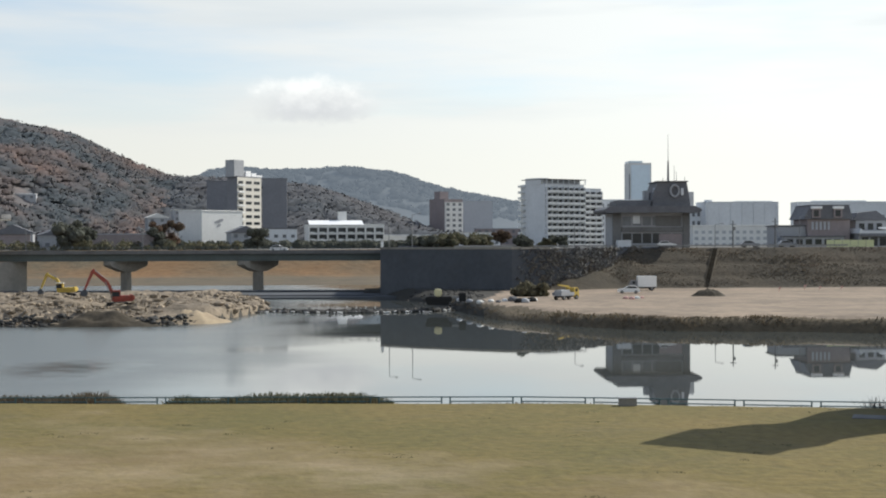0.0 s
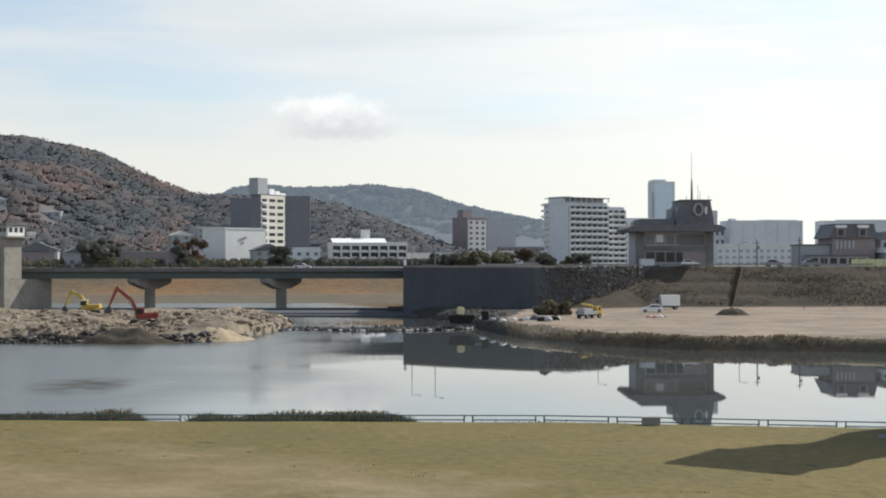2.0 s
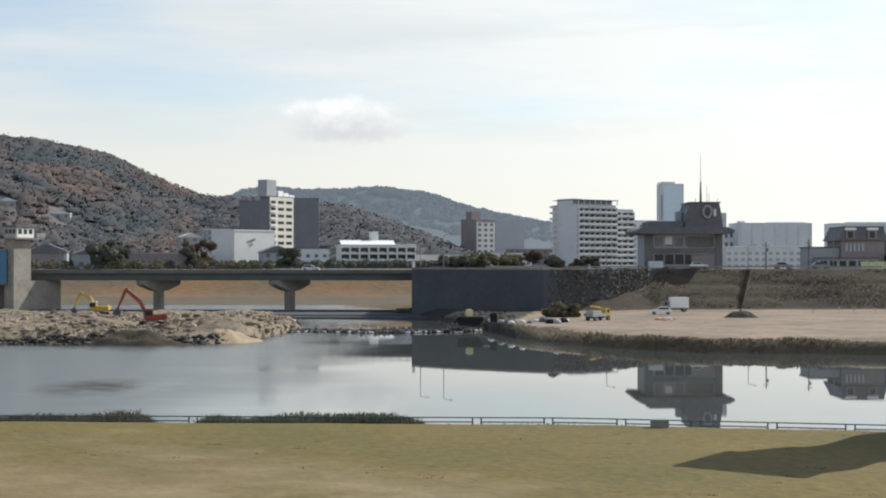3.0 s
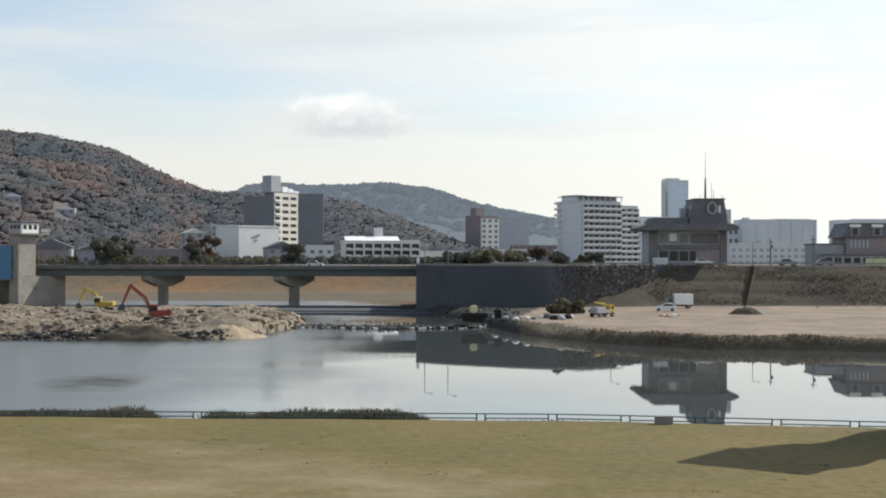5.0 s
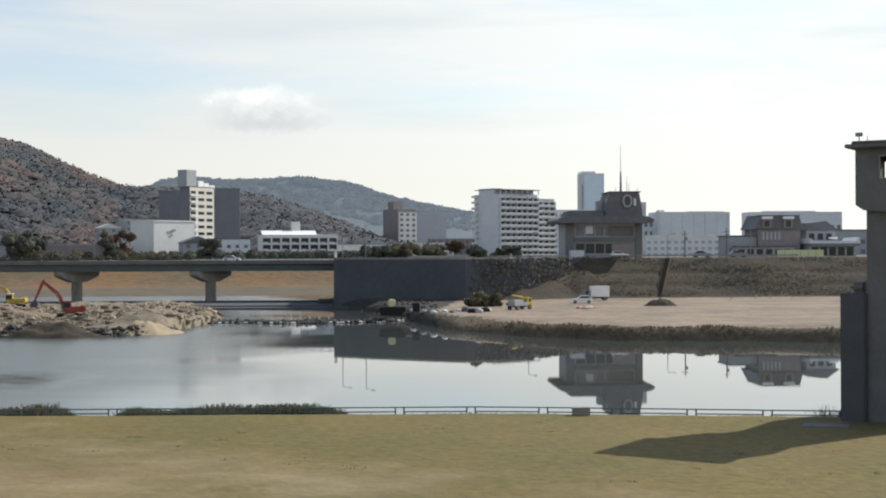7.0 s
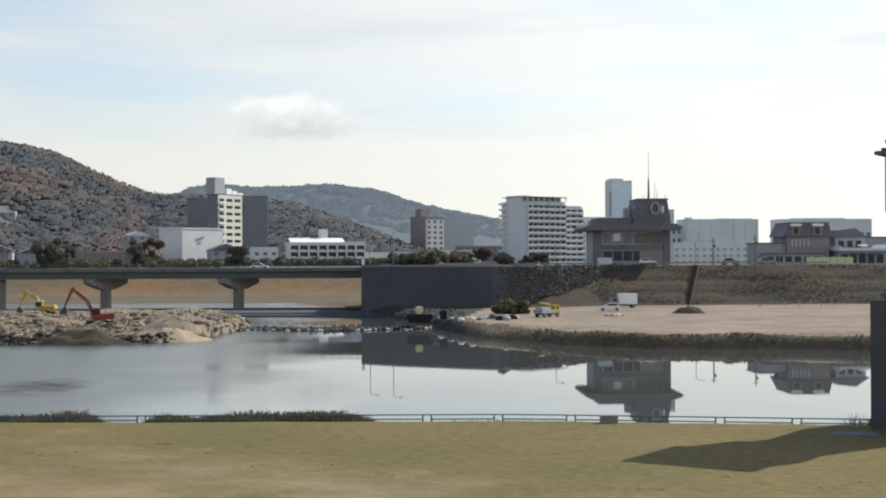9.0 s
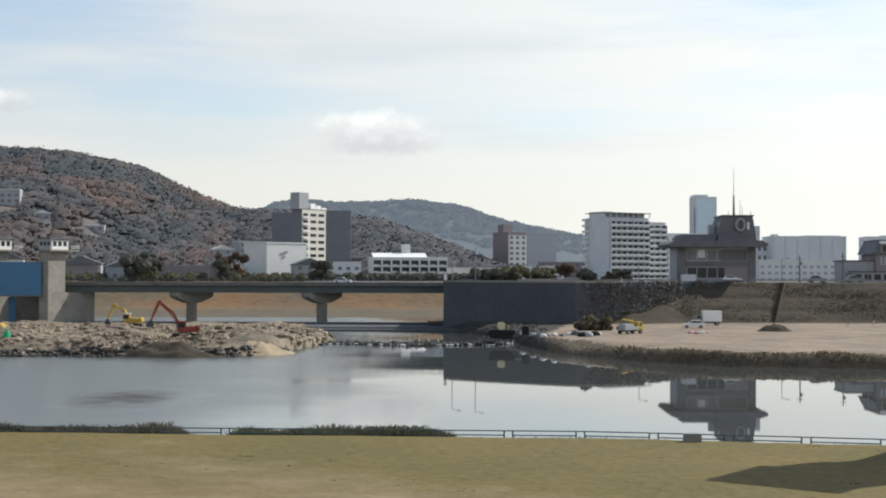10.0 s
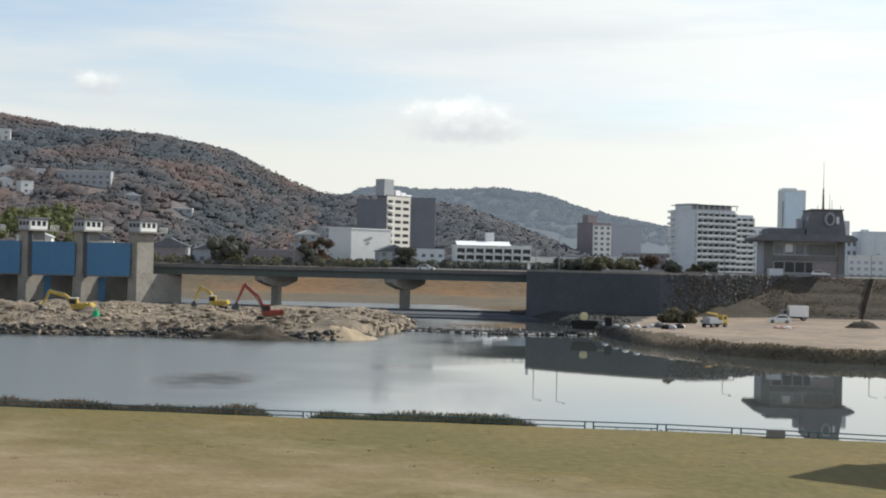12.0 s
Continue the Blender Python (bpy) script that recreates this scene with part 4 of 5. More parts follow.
# ---- town buildings ----
def building(name, label, x, y, rz, w, d, z1, floors, bays, walls, style="window", side_bays=0, roof_box=None, z0=9.0, roofm=None, head=1.2, category="building"):
    """A block with its front-left corner at x, y; local x runs along the front, y into depth."""
    ob = thing(name, label, category, pose(x, y, z0, 0, 0, rz))
    h = z1 - z0
    part("wall", boxes((0, w, 0, d, 0, h), bevel=0.08), walls, ob)
    part("roof", boxes((-0.2, w + 0.2, -0.2, d + 0.2, h, h + 0.35), (0.3, w - 0.3, 0.3, d - 0.3, h + 0.35, h + 0.5), bevel=0.05), roofm or walls, ob)
    fh = (h - head) / max(floors, 1)
    bw = w / max(bays, 1)
    shared = {}

    def piece(nm, key, bm_of, mat, m):
        if key in shared:
            return again(nm, shared[key], ob, m)
        shared[key] = part(nm, bm_of(), mat, ob)
        shared[key].matrix_basis = m
        return shared[key]

    for fl in range(floors):
        zf = fl * fh + 0.3
        if style == "balcony":
            piece("balcony", "balc", lambda: boxes((0.3, w - 0.1, -1.5, 0, 0, 0.18), (0.3, w - 0.1, -1.5, -1.38, 0.18, 1.15), bevel=0.02), M["white_wall"], Matrix.Translation((0, 0, zf)))
            for k in range(bays + 1):
                piece("balcony_divider", "div", lambda: boxes((-0.08, 0.08, -1.4, 0, 0.18, fh - 0.05)), walls, Matrix.Translation((min(max(k * bw, 0.4), w - 0.2), 0, zf)))
        for k in range(bays if style == "loggia" else 0):
            piece("balcony", "logg", lambda: boxes((-bw * 0.4, bw * 0.1, -1.2, 0, 0, 0.15), (-bw * 0.4, bw * 0.1, -1.2, -1.1, 0.15, 1.05), bevel=0.02), M["white_wall"], Matrix.Translation((bw * (k + 0.5), 0, zf)))
        for k in range(bays):
            # balcony and loggia panes are oversized and dark, doubling as painted recess shade
            ww, wh = (bw * 0.9, fh * 0.78) if style == "balcony" else ((bw * 0.8, fh * 0.7) if style == "loggia" else (bw * 0.52, fh * 0.48))
            zz = zf + (0.15 if style == "balcony" else fh * 0.25)
            piece("window", "win", lambda: boxes((-ww / 2, ww / 2, -0.05, 0.03, 0, wh)), M["window"] if style == "balcony" or (style == "loggia" and walls is M["white_wall"]) else M["hazed_pale_window"] if style == "hazed" else M["far_window"], Matrix.Translation((bw * (k + 0.5), 0, zz)))
        for k in range(side_bays):
            sd = d / side_bays
            piece("side_window", "swin", lambda: boxes((-0.05, 0.03, -sd * 0.22, sd * 0.22, 0, fh * 0.45)), M["far_window"], Matrix.Translation((0, sd * (k + 0.5), zf + fh * 0.25)))
    for (x0, x1, y0, y1, hh) in (roof_box or []):
        part("roof_house", boxes((x0, x1, y0, y1, h + 0.35, h + hh), bevel=0.05), walls, ob)
    return ob


apt = building("apartment_block", "tall pale grey apartment block with white balconies", 60.9, 665, 34, 24.4, 19, 39.0, 10, 7, M["grey_wall"], "balcony")
H = 30.0
# darker wall than the block below paints in the recess's shade
part("penthouse", boxes((1.5, 23.4, 2.0, 15.0, H + 0.35, H + 2.5), bevel=0.05), M["dark_wall"], apt, "set-back top storey with shade put into a darker wall")
part("penthouse_roof", boxes((-0.6, 25.0, -1.4, 18.0, H + 2.5, H + 2.8), bevel=0.05), M["dark_concrete"], apt)
part("lift_house", boxes((-0.3, 4.6, 3.0, 15.0, H + 0.35, H + 3.3), bevel=0.05), M["grey_wall"], apt)
for k in range(8):
    part("roof_post", boxes((3.45 * k, 0.3 + 3.45 * k, -1.2, -0.85, H + 0.35, H + 2.5)), M["grey_wall"], apt)
for fl in range(11):
    part("end_balcony", boxes((-1.8, 0.0, 15.0, 18.9, 0.5 + 2.85 * fl, 0.7 + 2.85 * fl), (-1.8, -1.68, 15.0, 18.9, 0.7 + 2.85 * fl, 1.6 + 2.85 * fl)), M["white_wall"], apt)
building("apartment_wing", "lower wing of pale apartment block with white balconies", 81.4 , 686, 34, 12, 15, 37.5, 10, 3, M["grey_wall"], "balcony")
# slate body colour stands for the flank's shade; only the front panel is cream
hi = building("high_rise", "slender high-rise with cream balcony face and flank coloured as shaded", -89.5, 690, 58, 19, 6.5, 44.3, 0, 0, M["slate_wall"], "window", 0, [])
part("roof_house", boxes((-1.5, 6, 0.6, 6.3, 35.35, 43.7), bevel=0.05), M["dark_wall"], hi)
part("front_wall", boxes((0.1, 18.9, -0.05, 0.0, 0.2, 35.2)), M["cream_wall"], hi, "sunlit cream front wall")
for fl in range(10):
    for k, (x0, x1) in enumerate(((0.9, 4.6), (6.6, 11.2), (13.0, 17.6))):
        part("front_window", boxes((x0, x1, -0.12, -0.04, 1.3 + 3.4 * fl, 2.75 + 3.4 * fl)), M["window"], hi)
    part("corner_balcony", boxes((-0.2, 4.8, -1.1, -0.13, 0.2 + 3.4 * fl, 1.1 + 3.4 * fl), bevel=0.03), M["white_wall"], hi)
for k in range(3):
    part("sloped_roof", boxes((7 + 4.5 * k, 11 + 4.5 * k, 0.2, 6, 35.3, 38.4 - 0.9 * k), bevel=0.1), M["white_roof"], hi)
building("office_block", "dark shaded office block behind the high-rise", -111.9, 738, -3, 18, 14, 44.0, 0, 0, M["slate_wall"])
building("office_block", "dark shaded slab block behind trees", -82.9, 742, 5, 13, 14, 45.5, 0, 0, M["slate_wall"])
white = building("warehouse", "plain white windowless box building with blue emblem", -85.7, 552, 44, 20, 16, 24.2, 0, 0, M["white_wall"])
emblem = bmesh.new()
for k, (ex, ez) in enumerate(((7.6, 11.0), (9.2, 11.6), (8.2, 9.6))):
    vs = tube(emblem, (0, 0, 0), (0, 0.06, 0), 1.0, 1.0, 16)
    for v in vs:
        v.co = Vector((ex + v.co.x * (1.5 - 0.3 * k) + v.co.z * 0.5, v.co.y - 0.1, ez + v.co.z * 0.7))
part("emblem", emblem, M["dark_wall"], white, "slate blue oval emblem")
low_apt = building("apartment_row", "low white apartment row with bright roof and balconies", -46.8, 596, 14, 33, 11, 19.0, 3, 8, M["white_wall"], "loggia", 0, [(14, 17.5, 5, 8, 6.0)])
bm = bmesh.new()
prism(bm, [(0.4, 10.3), (-0.4, 10.45), (-4.2, 12.2), (-4.6, 12.1)], 0.2, 24)
for v in bm.verts:
    v.co = Vector((v.co.y, -v.co.x, v.co.z))
bmesh.ops.recalc_face_normals(bm, faces=bm.faces[:])
part("roof_sheet", bm, M["white_roof"], low_apt, "sunlit white sheet roof")
brown = building("apartment_tower", "brown tiled apartment tower with stair turret", 16.7, 888, 36, 15, 16, 38.5, 8, 3, M["brown_wall"], "window", 0, [(1, 8, 6, 12, 5.5)])
# pale slab over the brown front paints this side as sunlit
part("sunlit_side_bay", boxes((0.2, 14.6, -0.9, -0.06, 0.5, 28)), M["pale_wall"], brown, "window bay paled as the sunlit side")
for fl in range(8):
    for k in range(3):
        part("bay_window", boxes((1.2 + 4.8 * k, 3.6 + 4.8 * k, -0.96, -0.88, 2.0 + 3.4 * fl, 3.7 + 3.4 * fl)), M["far_window"], brown)
building("office_block", "hazy grey block behind the brown apartment tower", 31.9, 962, 6, 20, 12, 39.5, 0, 0, M["hazy_wall"])
far_tower = building("skyscraper", "distant pale blue glass skyscraper above the town", 365.5, 2400, 4, 39, 38, 146.0, 0, 0, M["pale_wall"])
part("upper_step", boxes((0.5, 24, 2, 36, 137, 141), bevel=0.2), M["glass_blue"], far_tower)
part("corner_mast", boxes((-0.6, 0.6, -3, -1, 60, 118)), M["slate_wall"], far_tower)
part("glass_front", boxes((3, 37, -0.6, -0.1, 20, 134), bevel=0.1), M["glass_blue"], far_tower, "blue glass curtain wall")
longb = building("office_block", "long grey office block behind the levee", 159.4, 768, 6, 42, 18, 33.0, 0, 0, M["grey_wall"], "window", 0, [(2, 5, 4, 9, 1.6), (20, 40, 4, 14, 1.0)])
for k in range(7):
    part("pilaster", boxes((1.0 + 6.6 * k, 1.5 + 6.6 * k, -0.35, -0.02, 0, 23.5), bevel=0.03), M["grey_wall"], longb)
building("office_block", "grey stepped office block behind the levee", 140.9, 775, 6, 18, 18, 30.0, 4, 6, M["grey_wall"])
building("office_block", "long grey office slab with flat roof", 216.5, 790, -3, 54, 18, 33.4, 1, 14, M["grey_wall"], "window", 0, [(10, 40, 4, 12, 1.2)])
building("apartment_row", "low pale apartment row with rows of windows", 98.8, 498, 2, 30, 10, 17.0, 3, 12, M["white_wall"], "hazed")
building("apartment_row", "grey low block beside the tall apartments", 93.9, 722, 4, 26, 12, 33.0, 7, 7, M["grey_wall"])


def tower_house():
    """The riverside castle-like building on the levee."""
    ob = thing("riverside_restaurant", "dark grey castle-like building with wide eaves and roof tower", "building", pose(0, 312, 10.2))
    part("wall", boxes((44.1, 60.8, 0, 15, 0, 8.4), bevel=0.08), M["dark_wall"], ob)
    part("corner_column", boxes((59.6, 61.1, -0.4, 1, 0, 8.4)), M["dark_concrete"], ob)
    part("corner_column", boxes((43.8, 45.6, -0.4, 1, 0, 8.4)), M["dark_concrete"], ob)
    bm = bmesh.new()
    prism(bm, [(41.6, 8.4), (42.1, 8.0), (62.8, 8.0), (63.4, 8.4), (63.4, 8.8), (62.0, 9.5), (43.0, 9.5), (41.6, 8.8)], -2.6, 17.6)
    part("eave_slab", bm, M["roof"], ob)
    part("upper_storey", boxes((44.9, 53.0, 1.0, 13, 9.5, 10.9), bevel=0.1), M["roof"], ob)
    bm = bmesh.new()
    prism(bm, [(52.5, 9.5), (52.8, 11.4), (54.1, 15.0), (60.7, 15.0), (61.3, 11.4), (61.5, 9.5)], 1.0, 12)
    part("roof_tower", bm, M["roof"], ob)
    part("tower_cap", boxes((53.8, 61.0, 0.6, 12.4, 15.0, 15.25), bevel=0.05), M["roof"], ob)
    bm = bmesh.new()
    for k in range(28):
        a0, a1 = 2 * math.pi * k / 28, 2 * math.pi * (k + 0.9) / 28
        tube(bm, (57.9 + 0.95 * math.cos(a0), 0.5, 13.0 + 1.3 * math.sin(a0)), (57.9 + 0.95 * math.cos(a1), 0.5, 13.0 + 1.3 * math.sin(a1)), 0.27, 0.27, 6)
    part("emblem_ring", bm, M["dark_wall"], ob, "pale ring emblem on the roof tower")
    part("emblem_bar", boxes((59.3, 59.9, 0.4, 0.62, 12.0, 13.6), bevel=0.05), M["grey_wall"], ob)
    bm = bmesh.new()
    tube(bm, (53.6, 2.0, 13.0), (53.2, 2.0, 13.0), 0.7, 0.7, 18)
    part("side_emblem", bm, M["dark_wall"], ob)
    bm = bmesh.new()
    tube(bm, (57.2, 5, 15.3), (57.2, 5, 20.0), 0.28, 0.16)
    tube(bm, (57.2, 5, 20.0), (57.2, 5, 26.2), 0.07, 0.03)
    part("mast", bm, M["roof"], ob)
    for ex, eh in ((58.6, 3.6), (59.1, 2.2), (56.0, 1.0), (61.0, 0.0 + 1.0)):
        bm = bmesh.new()
        tube(bm, (ex, 5, 15.3), (ex, 5, 15.3 + eh), 0.07, 0.04)
        part("aerial", bm, M["metal"], ob)
    part("tank", boxes((61.4, 62.9, 4, 7, 9.6, 12.9), bevel=0.1), M["grey_wall"], ob)
    part("stair_shed", boxes((51.6, 52.7, 4, 7, 10.9, 13.2), bevel=0.1), M["dark_wall"], ob)
    for k in range(6):
        part("upper_window", boxes((46.0 + 2.25 * k, 47.9 + 2.25 * k, -0.06, 0.02, 5.2, 7.2)), M["far_window"], ob)
        part("lower_window", boxes((46.0 + 2.25 * k, 48.0 + 2.25 * k, -0.06, 0.02, 1.2, 3.4)), M["window"], ob)
    part("sign_band", boxes((45.7, 59.5, -0.5, -0.02, 3.8, 4.8), bevel=0.04), M["dark_concrete"], ob)
    part("pale_shutter", boxes((54.2, 59.4, -0.1, 0.0, 0.2, 3.3)), M["brown_wall"], ob, "pinkish grey shutter")
    part("pale_panel", boxes((53.4, 59.2, -0.12, -0.03, 5.0, 7.4)), M["dark_concrete"], ob)
    part("poster", boxes((48.3, 49.9, -0.14, -0.07, 5.6, 7.4)), M["grey_wall"], ob, "pale poster panel")
    part("annexe", boxes((44.4, 47.4, -3.4, -0.1, 0, 1.9), bevel=0.05), M["grey_wall"], ob)
    return ob


tower_house()


def mansard_house():
    ob = thing("mansard_house", "brown house with dark mansard roof and two dormers", "house", pose(84.2, 325, 10.0))
    part("wall", boxes((7.2, 17.3, 0, 12, 0, 7.0), bevel=0.06), M["brown_wall"], ob)
    part("side_wing", boxes((0.4, 7.18, 1.0, 11, 0, 5.2), bevel=0.06), M["dark_wall"], ob, "dark lower side wing")
    part("wing_roof", boxes((0.1, 7.16, 0.7, 11.3, 5.2, 5.5), bevel=0.05), M["roof"], ob)
    bm = bmesh.new()
    prism(bm, [(6.2, 6.9), (6.4, 7.2), (7.9, 10.1), (16.9, 10.1), (17.7, 7.2), (17.8, 6.9)], -0.6, 12.6)
    part("roof", bm, M["roof"], ob)
    part("ridge_cap", boxes((7.7, 17.1, -0.8, 12.8, 10.1, 10.25), bevel=0.04), M["roof"], ob)
    for x0 in (8.1, 13.2):
        d_ = part("dormer", boxes((x0, x0 + 2.1, -0.9, 4, 7.2, 9.3), bevel=0.05), M["brown_wall"], ob)
        part("dormer_roof", boxes((x0 - 0.3, x0 + 2.4, -1.2, 4.2, 9.3, 9.9), bevel=0.12), M["white_roof"], d_, "sunlit pale dormer roof")
        part("dormer_window", boxes((x0 + 0.4, x0 + 1.6, -0.96, -0.88, 7.5, 9.0)), M["window"], d_)
    for k in range(5):
        part("sign_bar", boxes((8.2 + 0.95 * k, 8.7 + 0.95 * k, -0.16, -0.04, 4.4, 6.3), bevel=0.03), M["hazy_wall"], ob, "pale wall sign bar")
    part("porch", boxes((1.0, 15, -3, -0.05, 0, 2.7), bevel=0.06), M["dark_wall"], ob)
    part("porch_roof", boxes((0.7, 15.3, -3.4, -0.02, 2.7, 2.95), bevel=0.05), M["roof"], ob)
    for k in range(6):
        part("porch_window", boxes((1.6 + 2.2 * k, 3.1 + 2.2 * k, -3.06, -2.98, 0.8, 2.2)), M["window"], ob)
    return ob


mansard_house()


def canopy_shop():
    """A low shop with an upturned canopy, paled for its shining edges, and a taller hipped part behind it."""
    ob = thing("roadside_shop", "low grey shop with pale upturned canopy beside the brown house", "shop", pose(102.4, 322, 10.0))
    part("wall", boxes((0.3, 11.6, 0, 9, 0, 3.4), bevel=0.06), M["dark_wall"], ob)
    part("upper_wall", boxes((1.4, 8.6, 6, 13, 3.4, 6.6), bevel=0.06), M["dark_wall"], ob)
    bm = bmesh.new()
    prism(bm, [(0.6, 6.6), (1.8, 8.4), (6.2, 8.9), (9.4, 6.6)], 5.6, 13.4)
    part("upper_roof", bm, M["roof"], ob)
    for k in range(3):
        part("upper_window", boxes((2.2 + 2.1 * k, 3.5 + 2.1 * k, 5.92, 6.02, 4.4, 5.9)), M["window"], ob)
    part("ridge_light", boxes((6.6, 8.8, 4.6, 5.6, 4.6, 5.0), bevel=0.08), M["white_roof"], ob)
    bm = bmesh.new()
    prism(bm, [(-0.2, 3.5), (0.3, 4.7), (0.9, 4.1), (10.9, 4.1), (11.9, 4.9), (12.1, 3.5)], -1.4, 9.2)
    # pale all over, in place of back light shining on the rims
    part("canopy", bm, M["grey_wall"], ob, "pale upturned canopy")
    part("fascia", boxes((0.1, 11.8, -1.5, -1.42, 2.9, 3.5)), M["slate_wall"], ob)
    for k in range(5):
        part("shop_window", boxes((0.9 + 2.1 * k, 2.5 + 2.1 * k, -0.06, 0.02, 0.6, 2.6)), M["window"], ob)
    return ob


canopy_shop()


def house(x, y, z, w, d, h, rz, wall, roofm, label, gable=True):
    ob = thing("house", label, "house", pose(x, y, z, 0, 0, rz), "small houses of the town")
    part("wall", boxes((-w / 2, w / 2, 0, d, -2, h), bevel=0.05), wall, ob)
    bm = bmesh.new()
    if gable:
        prism(bm, [(-w / 2 - 0.5, h - 0.1), (-w / 2 - 0.5, h + 0.1), (0, h + w * 0.22), (w / 2 + 0.5, h + 0.1), (w / 2 + 0.5, h - 0.1)], -0.5, d + 0.5)
    else:
        box(bm, -w / 2 - 0.2, w / 2 + 0.2, -0.2, d + 0.2, h, h + 0.4, 0.05)
    part("roof", bm, roofm, ob)
    for k in range(max(1, int(w / 3.5))):
        for fl in range(max(1, int(h / 3))):
            x0 = -w / 2 + (k + 0.3) * w / max(1, int(w / 3.5))
            part("window", boxes((x0, x0 + 1.5, -0.06, 0.02, 1.0 + 3 * fl, 2.3 + 3 * fl)), M["far_window"], ob)
    return ob


# houses on the wooded slope and along the river road
for (t_x, t_z, dd, w, d, h, rz, wm, rm, gable, label) in (
    (-255.5, 48.2, 718, 28, 12, 7.5, 12, "dark_wall", "pale_wall", False, "long grey school-like block on the wooded slope"),
    (-277.2, 42.0, 695, 6.5, 8, 7.0, 40, "white_wall", "roof", False, "white house among trees on the slope"),
    (-333.0, 75.0, 795, 9, 8, 10, 20, "pale_wall", "roof", False, "pale flat block high on the wooded hill"),
    (-284.4, 53.0, 730, 11, 8, 4, 25, "pale_wall", "white_roof", False, "house with sunlit pale roof on the slope"),
    (-291.4, 44.5, 700, 8, 8, 5, 25, "white_wall", "grey_wall", True, "small white house among slope trees"),
    (-302.4, 52.5, 729, 8, 8, 5, 25, "pale_wall", "grey_wall", True, "small pale house among slope trees"),
    (-226.4, 39.5, 711, 8, 8, 3.5, 20, "dark_wall", "grey_wall", True, "small grey house half hidden by trees"),
    (-205.6, 34.2, 729, 12, 8, 3, 10, "dark_wall", "white_roof", False, "low house with pale roof among trees"),
    (-115.6, 21.96, 700, 14, 8, 6.0, 20, "dark_wall", "pale_wall", False, "grey house above the white warehouse"),
    (-128.8, 18.1, 690, 10, 8, 6, 20, "dark_wall", "pale_wall", True, "pale house at the foot of the hill"),
    (-101.0, 9.6, 480, 22, 9, 5.0, 4, "brown_wall", "dark_wall", False, "long low brown house behind the bridge"),
    (-123.7, 9.6, 480, 11, 9, 5.0, 25, "dark_wall", "roof", True, "grey house behind the bridge"),
    (-145.1, 9.6, 500, 12, 9, 5.5, 15, "brown_wall", "roof", True, "brown house behind the bridge"),
    (-188.5, 9.6, 480, 12, 9, 8.0, 15, "white_wall", "grey_wall", True, "white house behind the weir gates"),
    (-169.2, 9.6, 490, 12, 9, 7.5, 15, "pale_wall", "roof", True, "pale house behind the weir gates"),
    (-150.7, 9.6, 520, 14, 9, 6.0, 10, "dark_wall", "roof", True, "grey house with dark roof near the weir"),
    (-55.5, 9.6, 560, 14, 9, 7.5, 20, "grey_wall", "roof", False, "grey low house beside the white warehouse"),
    (-66.7, 9.6, 540, 12, 8, 6.0, 20, "dark_wall", "roof", True, "dark house in front of the warehouse"),
    (-3.5, 9.6, 620, 24, 9, 5.0, 3, "pale_wall", "grey_wall", False, "long low pale shed behind the levee road"),
    (25.0, 9.6, 640, 26, 9, 6.0, -3, "grey_wall", "pale_wall", False, "low grey shed behind the levee road"),
    (46.7, 9.6, 760, 30, 9, 9.0, 5, "brown_wall", "dark_wall", False, "brown hall with low roof beside the apartments"),
    (117.8, 9.8, 365, 12, 9, 7.0, 5, "dark_wall", "roof", False, "dark grey building behind the canopy shop"),
    (149.0, 9.8, 420, 14, 9, 8.0, 5, "dark_wall", "roof", False, "grey shop building behind the levee"),
):
    house(t_x, dd, t_z, w, d, h, rz, M[wm], M[rm], label, gable)


# ---- trees ----
def tree(x, y, z, h, r, mat, label, clumps=15, leaf=0.28):
    ob = thing("tree", label, "tree", pose(x, y, z), "trees by the river road")
    bm = bmesh.new()
    tube(bm, (0, 0, -0.5), (0, 0, h * 0.55), 0.05 * h ** 0.8, 0.02 * h ** 0.8, 8)
    for k in range(5):
        a = 2.4 * k + x
        tube(bm, (0, 0, h * (0.25 + 0.06 * k)), (r * 0.6 * math.cos(a), r * 0.6 * math.sin(a), h * (0.5 + 0.07 * k)), 0.02 * h ** 0.8, 0.008 * h, 6)
    part("trunk", bm, M["bark"], ob)
    c = rng.normal(size=(clumps, 3)) * (r * 0.46, r * 0.46, h * 0.2) + (0, 0, h * 0.58)
    c[:, 2] = np.clip(c[:, 2], h * 0.22, h * 0.95)
    rr = r * rng.uniform(0.2, 0.5, clumps)
    crown = crowns("crown", c, np.stack([rr, rr, rr * 0.85], 1), 90, leaf, mat, 0.7, 0.7, 0.8)
    crown.parent = ob
    return ob


